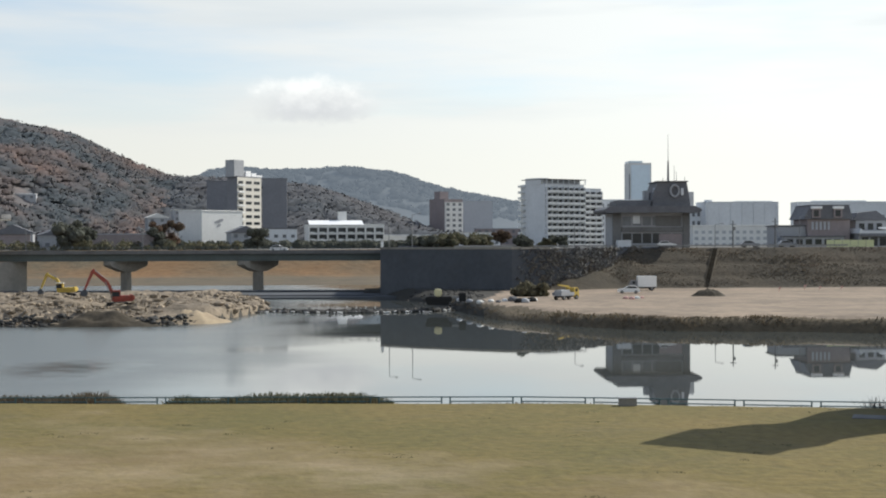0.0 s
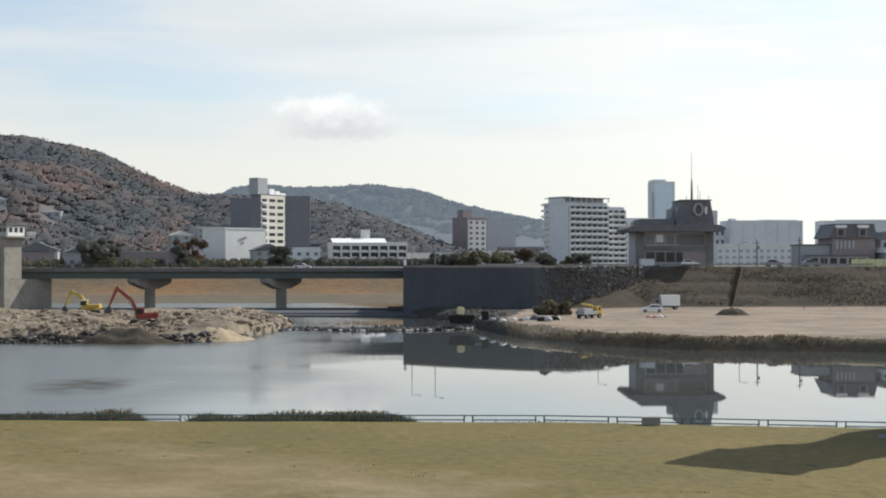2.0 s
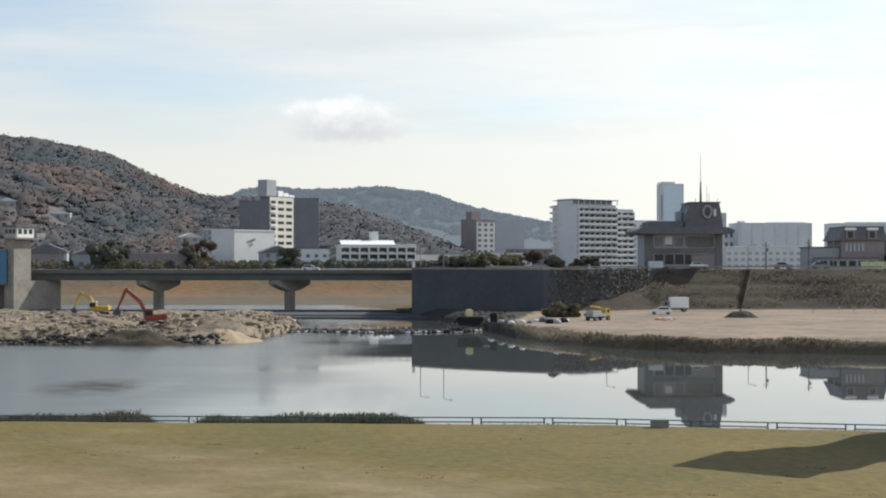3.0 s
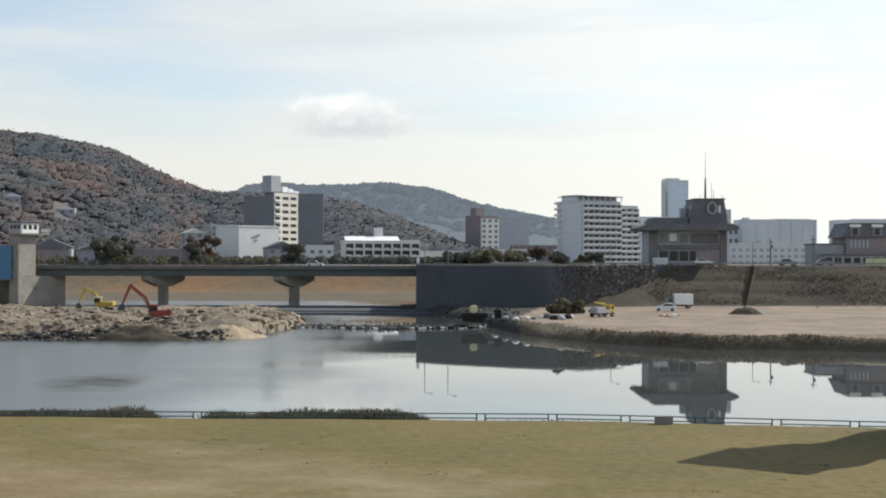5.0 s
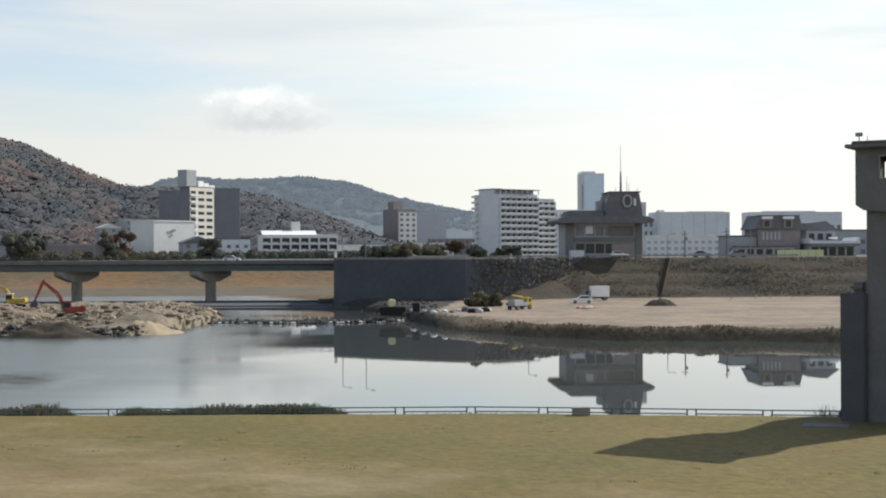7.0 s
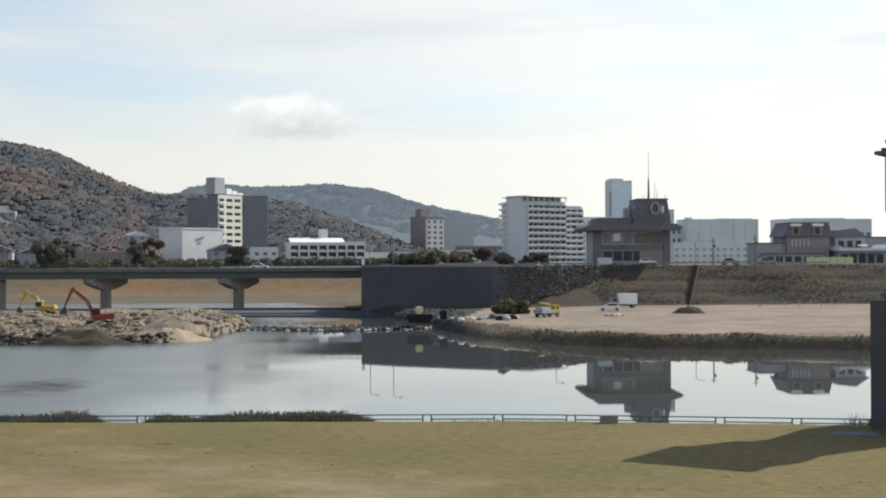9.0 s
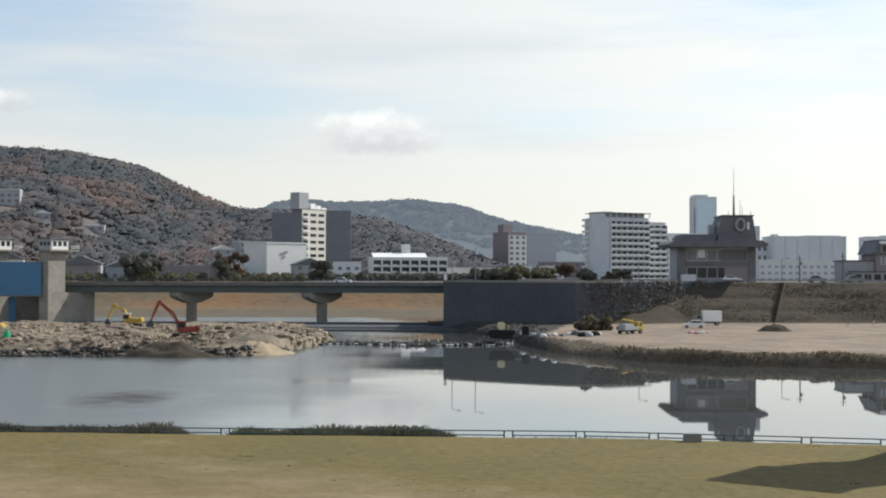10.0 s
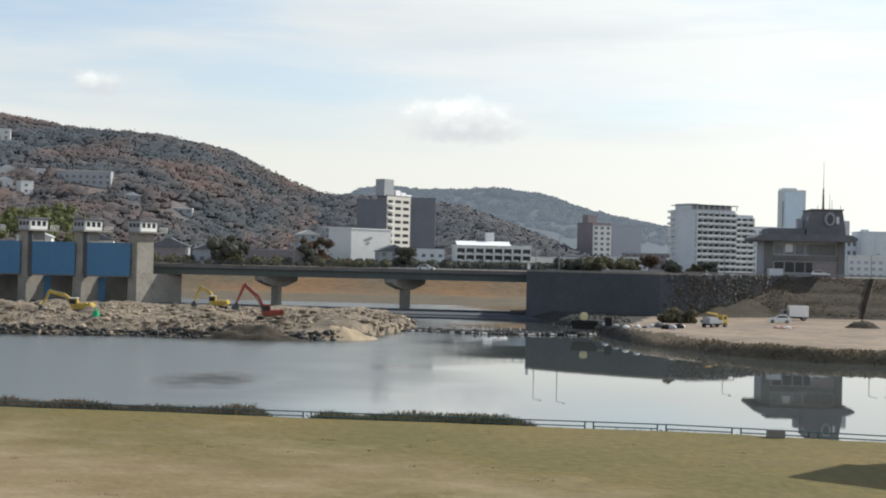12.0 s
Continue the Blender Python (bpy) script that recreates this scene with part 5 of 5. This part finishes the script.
for (x, y, z, h, r, k, label) in (
    (19.9, 250.6, 1.5, 2.5, 2.7, "bush", "low bushy olive tree on the earth bank"),
    (-115.7, 460, 9.0, 9.5, 5.5, "green_leaves", "dark green tree behind the bridge"),
    (-112.5, 470, 9.0, 8.5, 4.5, "green_leaves", "dark green tree behind the bridge"),
    (-90.5, 480, 9.0, 7.5, 3.5, "green_leaves", "dark tree beside the low brown house"),
    (-89.2, 500, 9.0, 11, 5.0, "autumn_leaves", "russet autumn tree beside the warehouse"),
    (-54.2, 470, 9.0, 7, 4.0, "green_leaves", "dark tree in front of the warehouse"),
    (0.2, 520, 9.0, 4.6, 5.5, "green_leaves", "rounded green tree behind the levee road"),
    (8.7, 520, 9.0, 4.8, 6, "weeds", "olive tree behind the levee road"),
    (15.3, 530, 9.0, 5.5, 4.5, "weeds", "brownish tree behind the levee road"),
    (26.6, 540, 9.0, 5, 6.0, "weeds", "olive tree behind the levee road"),
    (33.3, 560, 9.0, 7.5, 4.0, "autumn_leaves", "orange autumn tree behind the levee road"),
    (23.3, 305, 9.9, 3.0, 2.2, "green_leaves", "dark bushy tree on the levee edge"),
    (33.7, 330, 9.9, 3.4, 1.7, "green_leaves", "small dark tree on the levee"),
    (31.0, 330, 9.9, 2.4, 1.6, "weeds", "small olive shrub on the levee"),
):
    tree(x, y, z, h, r, M[k], label)


def treeline():
    n = 340
    x = rng.uniform(-190, 15, n)
    y = rng.uniform(520, 600, n)
    r = rng.uniform(1.2, 2.6, n)
    ob = crowns("shrubbery", np.stack([x, y, 9.4 + r * 0.5], 1), np.stack([r, r, r * 0.8], 1), 70, 0.32, M["green_leaves"], 0.7, 0.75, 0.85)
    tagged(ob, "mixed dark shrubs and garden trees along the town edge", "shrubs", kind="stuff")
    n = 170
    x = rng.uniform(-205, -62, n)
    y = rng.uniform(458, 492, n)
    r = 0.7 + 2.0 * rng.uniform(0, 1, n) ** 2
    ob = crowns("shrubbery", np.stack([x, y, 9.0 + r * 0.6], 1), np.stack([r, r, r * 0.9], 1), 70, 0.28, M["weeds"], 1.0, 0.55, 0.6)
    tagged(ob, "brown and grey-green garden shrubs behind the bridge road", "shrubs", kind="stuff")
    n = 140
    x = rng.uniform(-210, -95, n)
    y = rng.uniform(530, 620, n)
    r = rng.uniform(2.0, 4.0, n)
    ob = crowns("shrubbery", np.stack([x, y, 10.5 + r * 0.8], 1), np.stack([r, r, r], 1), 70, 0.4, M["forest"], 0.7, 0.75, 0.85)
    tagged(ob, "brownish garden trees at the foot of the hill", "shrubs", kind="stuff")


treeline()


def pole(x, y, z, h, label):
    ob = thing("utility_pole", label, "utility pole", pose(x, y, z), "utility poles on the levee")
    bm = bmesh.new()
    tube(bm, (0, 0, 0), (0, 0, h), 0.17, 0.12)
    part("shaft", bm, M["dark_concrete"], ob)
    part("crossarm", boxes((-0.7, 0.7, -0.06, 0.06, h - 0.9, h - 0.75)), M["metal"], ob)
    part("transformer", boxes((0.15, 0.55, -0.2, 0.2, h - 2.2, h - 1.4), bevel=0.08), M["metal"], ob)


pole(70.7, 311, 10.2, 6.2, "grey utility pole on the levee")
pole(80.2, 311, 10.2, 6.8, "grey utility pole beside the brown house")
street_lamp(-96.9, 345, 9.7, 7.5)
street_lamp(-68.1, 345, 9.7, 6.5)
for lx, ly, lh in ((-6.4, 305, 7.3), (-1.3, 302, 7.5), (35.2, 312, 5.6), (66.9, 312, 5.2), (86.0, 312, 7.0)):
    street_lamp(lx, ly, 10.3, lh, "thin grey street lamp on the levee road")


# ---- loose stone ----
def stones(name, label, x, y, z, r, mat, flat=0.65):
    bm = bmesh.new()
    bmesh.ops.create_icosphere(bm, subdivisions=1, radius=1)
    base = np.array([v.co[:] for v in bm.verts])
    tri = np.array([[v.index for v in f.verts] for f in bm.faces])
    bm.free()
    n, k = len(x), len(base)
    s = np.stack([r * rng.uniform(0.7, 1.4, n), r * rng.uniform(0.7, 1.2, n), r * flat * rng.uniform(0.7, 1.2, n)], 1)
    v = base[None] * (1 + 0.22 * rng.normal(size=(n, k, 1))) * s[:, None] + np.stack([x, y, z + s[:, 2] * 0.25], 1)[:, None]
    ob = raw_mesh(name, v.reshape(-1, 3), (tri[None] + (np.arange(n) * k)[:, None, None]).reshape(-1, 3), [mat])
    return tagged(ob, label, "stones", kind="stuff")


def bar_stones():
    n = 5200
    x = rng.uniform(-135, -25, n)
    y = spit_near(x) + rng.uniform(0, 1, n) ** 1.5 * 75 - 0.5
    z = ground_height(x, y)
    keep = (z > 0.1) & (y < 308) & ~((np.abs(x + 33) < 5.5) & (y < 218))
    x, y, z = x[keep], y[keep], z[keep]
    r = 0.12 + 0.7 * rng.uniform(0, 1, len(x)) ** 5 + 0.2 * (np.abs(wave(x, y, 0.3, 3)) < 0.25) * rng.uniform(0, 1, len(x))
    stones("rubble", "grey and brown broken stones scattered on the gravel bar", x, y, z, r, M["rock"])
    n = 900
    x = rng.uniform(-135, -30, n)
    y = spit_near(x) + rng.uniform(-1.2, 1.5, n)
    stones("rubble", "dark stones at the water's edge of the bar", x, y, ground_height(x, y).clip(-0.1), rng.uniform(0.2, 0.6, n), M["wet_rock"])
    n = 1100
    q = rng.uniform(0, 1, n)
    x = -33 + 42 * q
    y = np.interp(x, [-33, -25, -17, -6, 2, 9], [231, 238, 236, 236, 238, 250]) + rng.normal(size=n) * 0.9
    stones("boulder_weir", "row of dark wet boulders damming the river", x, y, np.full(n, 0.0), rng.uniform(0.25, 0.62, n), M["wet_rock"], 0.7)
    n = 260
    x = rng.uniform(-27, 6, n)
    y = np.interp(x, [-33, -25, -17, -6, 2, 9], [231, 238, 236, 236, 238, 250]) + rng.normal(size=n) * 1.5
    stones("foam", "white riffles of water between the boulders", x, y, np.full(n, 0.12), rng.uniform(0.15, 0.4, n), M["white_wall"], 0.3)
    n = 240
    x = rng.uniform(-3, 12, n)
    y = rng.uniform(240, 285, n)
    z = ground_height(x, y)
    keep = z > -1.5
    stones("rubble", "dark rubble at the foot of the retaining wall", x[keep], y[keep], z[keep].clip(-0.1), rng.uniform(0.12, 0.36, n)[keep], M["wet_rock"], 0.7)


def bar_weeds():
    n = 9000
    x = rng.uniform(-135, -27, n)
    y = spit_near(x) + 2 + rng.uniform(0, 1, n) * 80
    z = ground_height(x, y)
    keep = (wave(x, y, 0.16, 6) + 0.4 * wave(x, y, 0.7, 2) > 0.25) & (z > 0.4) & (y < 300) & ~((np.abs(x + 33) < 6) & (y < 220))
    x, y, z = x[keep], y[keep], z[keep]
    grass("weeds", "withered brown weeds in patches on the gravel bar", x, y, z, rng.uniform(0.15, 0.75, len(x)), M["dry_weeds"], 0.4, 0.1)


bar_stones()
bar_weeds()


def heap(name, label, category, x, y, z, w, d, h, mat, seed):
    """An uneven heap resting on the ground."""
    bm = bmesh.new()
    bmesh.ops.create_grid(bm, x_segments=28, y_segments=18, size=1)
    for v in bm.verts:
        px_, py_ = v.co.x, v.co.y
        rr_ = math.hypot(px_, py_)
        lump = noise.noise(Vector((px_ * 3 + seed, py_ * 3, seed))) * 0.55 + noise.noise(Vector((px_ * 8 + seed, py_ * 8, 0))) * 0.28
        v.co = Vector((px_ * w / 2, py_ * d / 2, h * (max(0, 1 - rr_ ** 1.5) * (1 + lump)) - 0.12))
    ob = link_mesh(name, bm, mat, None, True)
    ob.location = (x, y, z)
    return tagged(ob, label, category)


heap("earth_mound", "dark heap of earth on the bare yard", "mound", 52.2, 249.2, 2.0, 6.6, 4.5, 1.5, M["dry_grass"], 1.0)
heap("earth_mound", "long low ridge of dug gravel on the bar", "mound", -58, 226, 1.4, 22, 6, 1.5, M["gravel"], 3.0)
heap("earth_mound", "brown heap of dug gravel on the bar", "mound", -76, 222, 1.4, 16, 6, 1.8, M["gravel"], 5.0)
heap("sand_mound", "pale sand heap at the tip of the bar", "mound", -33.9, 208.6, -0.35, 13.5, 14, 2.1, M["sand"], 7.0)
heap("earth_mound", "dark low earth bank at the water's edge", "mound", -45.4, 200.6, -0.2, 20, 7, 2.2, M["dry_grass"], 13.0)
heap("earth_mound", "brown heap of gravel beside the excavators", "mound", -92, 228, 1.4, 18, 7, 2.0, M["gravel"], 9.0)
heap("earth_mound", "low brown spoil heap near the tip of the bar", "mound", -44, 213, 1.0, 12, 6, 1.5, M["dry_grass"], 11.0)


# ---- machines and vehicles ----
def wheel(parent, x, y, z, r, w=0.22):
    bm = bmesh.new()
    tube(bm, (x, y - w / 2, z), (x, y + w / 2, z), r, r, 18)
    ty = part("wheel", bm, M["black"], parent)
    bm = bmesh.new()
    tube(bm, (x, y - w / 2 - 0.02, z), (x, y + w / 2 + 0.02, z), r * 0.55, r * 0.55, 12)
    part("rim", bm, M["metal"], ty)


def beam(bm, a, b, w0, w1, t_=0.28):
    """A tapering box beam in the x-z plane."""
    a, b = Vector((a[0], 0, a[1])), Vector((b[0], 0, b[1]))
    d = (b - a).normalized()
    n_ = Vector((-d.z, 0, d.x))
    o = [(a + n_ * w0 / 2), (b + n_ * w1 / 2), (b - n_ * w1 / 2), (a - n_ * w0 / 2)]
    prism(bm, [(p.x, p.z) for p in o], -t_, t_)


def excavator(x, y, z, rz, paint, label, joints, s=1.0):
    """A crawler excavator; joints are boom foot, elbow, wrist and tip in its own x and z."""
    ob = thing("excavator", label, "excavator", pose(x, y, z, 0, 0, rz), "excavators on the gravel bar")
    ob.scale = (s, s, s)
    for sy in (-1.1, 1.1):
        bm = bmesh.new()
        prism(bm, [(-1.7, 0.15), (-1.4, 0.0), (1.4, 0.0), (1.7, 0.15), (1.85, 0.5), (1.6, 0.8), (-1.6, 0.8), (-1.85, 0.5)], sy - 0.28, sy + 0.28)
        part("track", bm, M["black"], ob)
    part("turntable", boxes((-0.8, 0.8, -0.8, 0.8, 0.7, 1.0), bevel=0.08), M["metal"], ob)
    bm = boxes((-1.9, 1.1, -1.25, 1.25, 1.0, 1.25), bevel=0.05)
    box(bm, -1.7, 0.2, -1.2, 1.2, 1.25, 1.95, 0.12)
    part("house", bm, paint, ob)
    part("counterweight", boxes((-2.3, -1.6, -1.25, 1.25, 1.05, 2.05), bevel=0.2), paint, ob)
    cab = part("cab", boxes((0.0, 1.25, 0.35, 1.25, 1.25, 2.75), bevel=0.12), paint, ob)
    part("cab_glass", boxes((0.15, 1.29, 0.42, 1.28, 1.75, 2.6), bevel=0.05), M["window"], cab)
    part("cab_roof", boxes((-0.05, 1.3, 0.3, 1.3, 2.72, 2.85), bevel=0.04), M["white_paint"] if paint is M["yellow"] else paint, cab)
    foot, elbow, wrist, tip = joints
    mid = ((foot[0] + elbow[0]) / 2 - 0.35, (foot[1] + elbow[1]) / 2 + 0.45)
    bm = bmesh.new()
    beam(bm, foot, mid, 0.4, 0.62)
    beam(bm, mid, elbow, 0.62, 0.36)
    part("boom", bm, paint, ob)
    bm = bmesh.new()
    beam(bm, (elbow[0] - 0.25, elbow[1] + 0.3), elbow, 0.3, 0.5, 0.2)
    beam(bm, elbow, wrist, 0.5, 0.26, 0.2)
    part("arm", bm, paint, ob)
    bm = bmesh.new()
    tube(bm, (foot[0] + 0.5, 0.35, foot[1] - 0.2), (mid[0] + 0.2, 0.35, mid[1]), 0.09, 0.06)
    tube(bm, (mid[0], 0, mid[1] + 0.35), (elbow[0] - 0.2, 0, elbow[1] + 0.3), 0.08, 0.06)
    part("hydraulic_ram", bm, M["metal"], ob)
    bm = bmesh.new()
    wx, wz = wrist
    tx, tz = tip
    prism(bm, [(wx - 0.2, wz + 0.1), (wx + 0.25, wz), (tx + 0.35, tz + 0.3), (tx, tz), (tx - 0.65, tz + 0.05), (tx - 0.85, tz + 0.5)], -0.5, 0.5)
    part("bucket", bm, M["masonry"], ob)
    return ob


excavator(-48.2, 224.8, 1.5, 203, M["orange"], "orange-red crawler excavator digging on the gravel bar", ((0.6, 1.5), (4.2, 5.9), (5.5, 2.9), (5.9, 1.9)))
excavator(-80.4, 225.4, 1.8, 180, M["yellow"], "yellow crawler excavator with arched boom on the bar", ((0.6, 1.6), (5.2, 3.7), (6.5, 1.3), (6.8, 0.1)))
excavator(-67.6, 266.9, 1.5, 178, M["yellow"], "yellow crawler excavator working behind the gravel heaps", ((0.4, 1.6), (3.4, 4.4), (4.6, 1.6), (4.8, 0.6)))


def car(x, y, z, rz, paint, label):
    ob = thing("car", label, "car", pose(x, y, z, 0, 0, rz), "parked cars")
    bm = bmesh.new()
    prism(bm, [(-2.05, 0.3), (-2.1, 0.75), (-1.95, 0.95), (-1.1, 1.0), (0.75, 0.98), (1.75, 0.85), (2.1, 0.65), (2.1, 0.3)], -0.82, 0.82)
    part("body", bm, paint, ob)
    bm = bmesh.new()
    prism(bm, [(-1.85, 0.95), (-1.35, 1.45), (0.1, 1.5), (1.0, 0.97)], -0.7, 0.7)
    part("cabin", bm, paint, ob)
    bm = bmesh.new()
    prism(bm, [(-1.6, 1.02), (-1.25, 1.38), (0.05, 1.42), (0.72, 1.02)], -0.72, 0.72)
    part("side_glass", bm, M["window"], ob)
    for wx in (-1.3, 1.3):
        for wy in (-0.75, 0.75):
            wheel(ob, wx, wy, 0.3, 0.31)
    for wy in (-0.6, 0.6):
        part("headlight", boxes((2.05, 2.12, wy - 0.18, wy + 0.18, 0.62, 0.75), bevel=0.02), M["white_paint"], ob)
    return ob


car(39.8, 262.1, 2.0, 172, M["white_paint"], "white saloon car parked on the bare yard")
car(-32.4, 324, 9.75, 0, M["white_paint"], "white car on the bridge road")
car(55.6, 310.2, 10.4, 0, M["white_paint"], "white car parked before the castle-like building")
car(74.3, 310.2, 10.4, 5, M["grey_paint"], "dark grey car on the levee road")
car(83.5, 313.2, 10.4, 5, M["grey_paint"], "dark grey car beside the brown house")


def box_truck(x, y, z, rz, cab_paint, box_paint, label, bed):
    ob = thing("truck", label, "truck", pose(x, y, z, 0, 0, rz), "trucks on the yard")
    part("chassis", boxes((-2.6, 2.4, -0.5, 0.5, 0.45, 0.7), bevel=0.03), M["black"], ob)
    bm = bmesh.new()
    prism(bm, [(1.15, 0.5), (1.15, 2.05), (2.25, 2.05), (2.55, 1.35), (2.6, 0.5)], -0.85, 0.85)
    cab = part("cab", bm, cab_paint, ob)
    part("windscreen", boxes((1.5, 2.1, -0.88, 0.88, 1.35, 1.9), bevel=0.03), M["window"], cab)
    if bed == "box":
        part("cargo_box", boxes((-2.7, 1.05, -1.0, 1.0, 0.75, 2.9), bevel=0.05), box_paint, ob, "white cargo box")
    else:
        part("flat_bed", boxes((-2.7, 1.05, -0.95, 0.95, 0.7, 0.9), (-2.7, 1.05, -0.95, -0.88, 0.9, 1.3), (-2.7, 1.05, 0.88, 0.95, 0.9, 1.3), bevel=0.02), box_paint, ob)
        bm = bmesh.new()
        tube(bm, (0.75, 0, 0.9), (0.75, 0, 2.3), 0.16, 0.14)
        beam(bm, (0.75, 2.2), (-2.3, 2.55), 0.3, 0.2, 0.12)
        part("loader_crane", bm, cab_paint, ob)
        part("load", boxes((-2.5, 0.2, -0.8, 0.8, 0.9, 1.7), bevel=0.15), M["dark_wall"], ob)
    for wx in (-1.8, 1.8):
        for wy in (-0.8, 0.8):
            wheel(ob, wx, wy, 0.42, 0.42, 0.28)
    return ob


box_truck(44.8, 277.3, 2.0, 180, M["grey_paint"], M["white_paint"], "box truck with white cargo body on the yard", "box")
box_truck(25.1, 235.6, 2.0, 48, M["yellow"], M["dark_wall"], "yellow crane truck parked on the yard edge", "bed")

dumper = thing("crawler_dumper", "dark crawler carrier with cream cab on the rocks", "work vehicle", pose(3.3, 237.3, 1.1))
for sy in (-0.9, 0.9):
    bm = bmesh.new()
    prism(bm, [(-1.9, 0.2), (-1.5, 0), (1.5, 0), (1.9, 0.2), (1.9, 0.6), (-1.9, 0.6)], sy - 0.25, sy + 0.25)
    part("track", bm, M["black"], dumper)
part("tub", boxes((-2.1, 2.4, -1.1, 1.1, 0.6, 1.5), bevel=0.15), M["black"], dumper)
part("cab", boxes((-0.6, 0.7, -0.9, 0.6, 1.5, 2.75), bevel=0.2), M["pale_cream"], dumper, "cream cab")
part("rear_frame", boxes((3.6, 4.8, -0.7, 0.7, 0.6, 2.1), bevel=0.1), M["black"], dumper)
part("grab_arm", boxes((2.4, 4.0, -0.15, 0.15, 1.2, 1.5), bevel=0.05), M["metal"], dumper)


def sack(x, y, z, r, mat, label):
    bm = bmesh.new()
    bmesh.ops.create_icosphere(bm, subdivisions=3, radius=1)
    for v in bm.verts:
        k = 1 + 0.22 * noise.noise(v.co * 2.1 + Vector((x, y, 0)))
        v.co = Vector((v.co.x * r * 1.25 * k, v.co.y * r * k, max(v.co.z, -0.55) * r * 0.85 * k))
    ob = link_mesh("sandbag", bm, mat, None, True)
    ob.location = (x, y, z + 0.45 * r)
    return tagged(ob, label, "sandbag", "sandbags on the bank")


for (x, y, r, k) in ((11.9, 227.7, 0.5, "pale_wall"), (13.0, 225.7, 0.45, "tower_concrete"), (14.3, 229.8, 0.5, "grey_wall"), (15.6, 229.7, 0.85, "tower_concrete"),
                     (16.2, 223.7, 0.8, "black"), (17.1, 223.6, 0.8, "dark_wall"), (18.6, 227.6, 0.8, "black"), (19.2, 229.7, 0.55, "white_wall"),
                     (8.7, 236.0, 0.6, "dark_wall"), (7.3, 244.3, 0.6, "grey_wall"), (10.2, 229.9, 0.6, "pale_wall"),
                     (35.6, 237.9, 0.5, "pink"), (36.3, 235.8, 0.55, "pink"), (37.6, 238.1, 0.5, "white_wall"), (38.8, 240.6, 0.4, "pink")):
    z = float(ground_height(np.array([x]), np.array([y]))[0])
    sack(x, y, z - 0.05, 0.8 * r, M[k], {"black": "black bulk sandbag on the earth bank", "dark_wall": "dark bulk sandbag on the earth bank", "pink": "faded pink bulk bag on the bare yard"}.get(k, "pale bulk sandbag on the river bank"))

cone = thing("marker_drum", "bright green marker drum on the gravel bar", "marker", pose(-71.6, 208.0, 1.7))
bm = bmesh.new()
tube(bm, (0, 0, 0), (0, 0, 1.5), 0.75, 0.45, 14)
part("drum", bm, M["green"], cone)
bm = bmesh.new()
tube(bm, (0, 0, 1.5), (0, 0, 1.9), 0.2, 0.12, 10)
part("drum_cap", bm, M["green"], cone)

# yellow-green hoarding and stakes on the levee
hoarding = thing("site_hoarding", "pale yellow-green panel fence on the levee road", "fence", pose(92.1, 312, 10.3))
for k in range(6):
    part("panel", boxes((1.8 * k, 1.8 * k + 1.76, 0, 0.05, 0.1, 1.7), bevel=0.01), M["lime_panel"], hoarding)
    part("panel_post", boxes((1.8 * k - 0.03, 1.8 * k + 0.03, -0.05, 0, 0, 1.8)), M["metal"], hoarding)

end_post = thing("bridge_end_post", "white painted post at the end of the bridge", "post", pose(-7.8, 300.75, 10.74))
part("post_body", boxes((-0.3, 0.3, -0.2, 0.2, 0, 1.15), bevel=0.04), M["white_paint"], end_post)
part("post_cap", boxes((-0.35, 0.35, -0.25, 0.25, 1.15, 1.25), bevel=0.03), M["white_paint"], end_post)

for (x, y, h) in ((70.0, 268.6, 0.9), (77.7, 278.4, 1.0), (79.9, 275.6, 0.8), (83.5, 273.1, 0.9)):
    stake = thing("marker_stake", "short pale pink survey stake in the yard", "stake", pose(x, y, 1.95), "survey stakes on the yard")
    bm = bmesh.new()
    tube(bm, (0, 0, 0), (0, 0, h), 0.06, 0.05, 8)
    part("stake_shaft", bm, M["pink"], stake)
    part("stake_flag", boxes((0.0, 0.4, -0.02, 0.02, h - 0.3, h)), M["pink"], stake)

guard = thing("guard_rail", "grey steel guard rail along the levee road", "guard rail")
for k in range(44):
    part("rail_post", boxes((8 + 2.0 * k, 8.1 + 2.0 * k, 308.9, 309.0, 10.3, 11.05)), M["metal"], guard)
part("rail_beam", boxes((8, 96, 308.82, 308.9, 10.7, 11.0), bevel=0.03), M["metal"], guard)
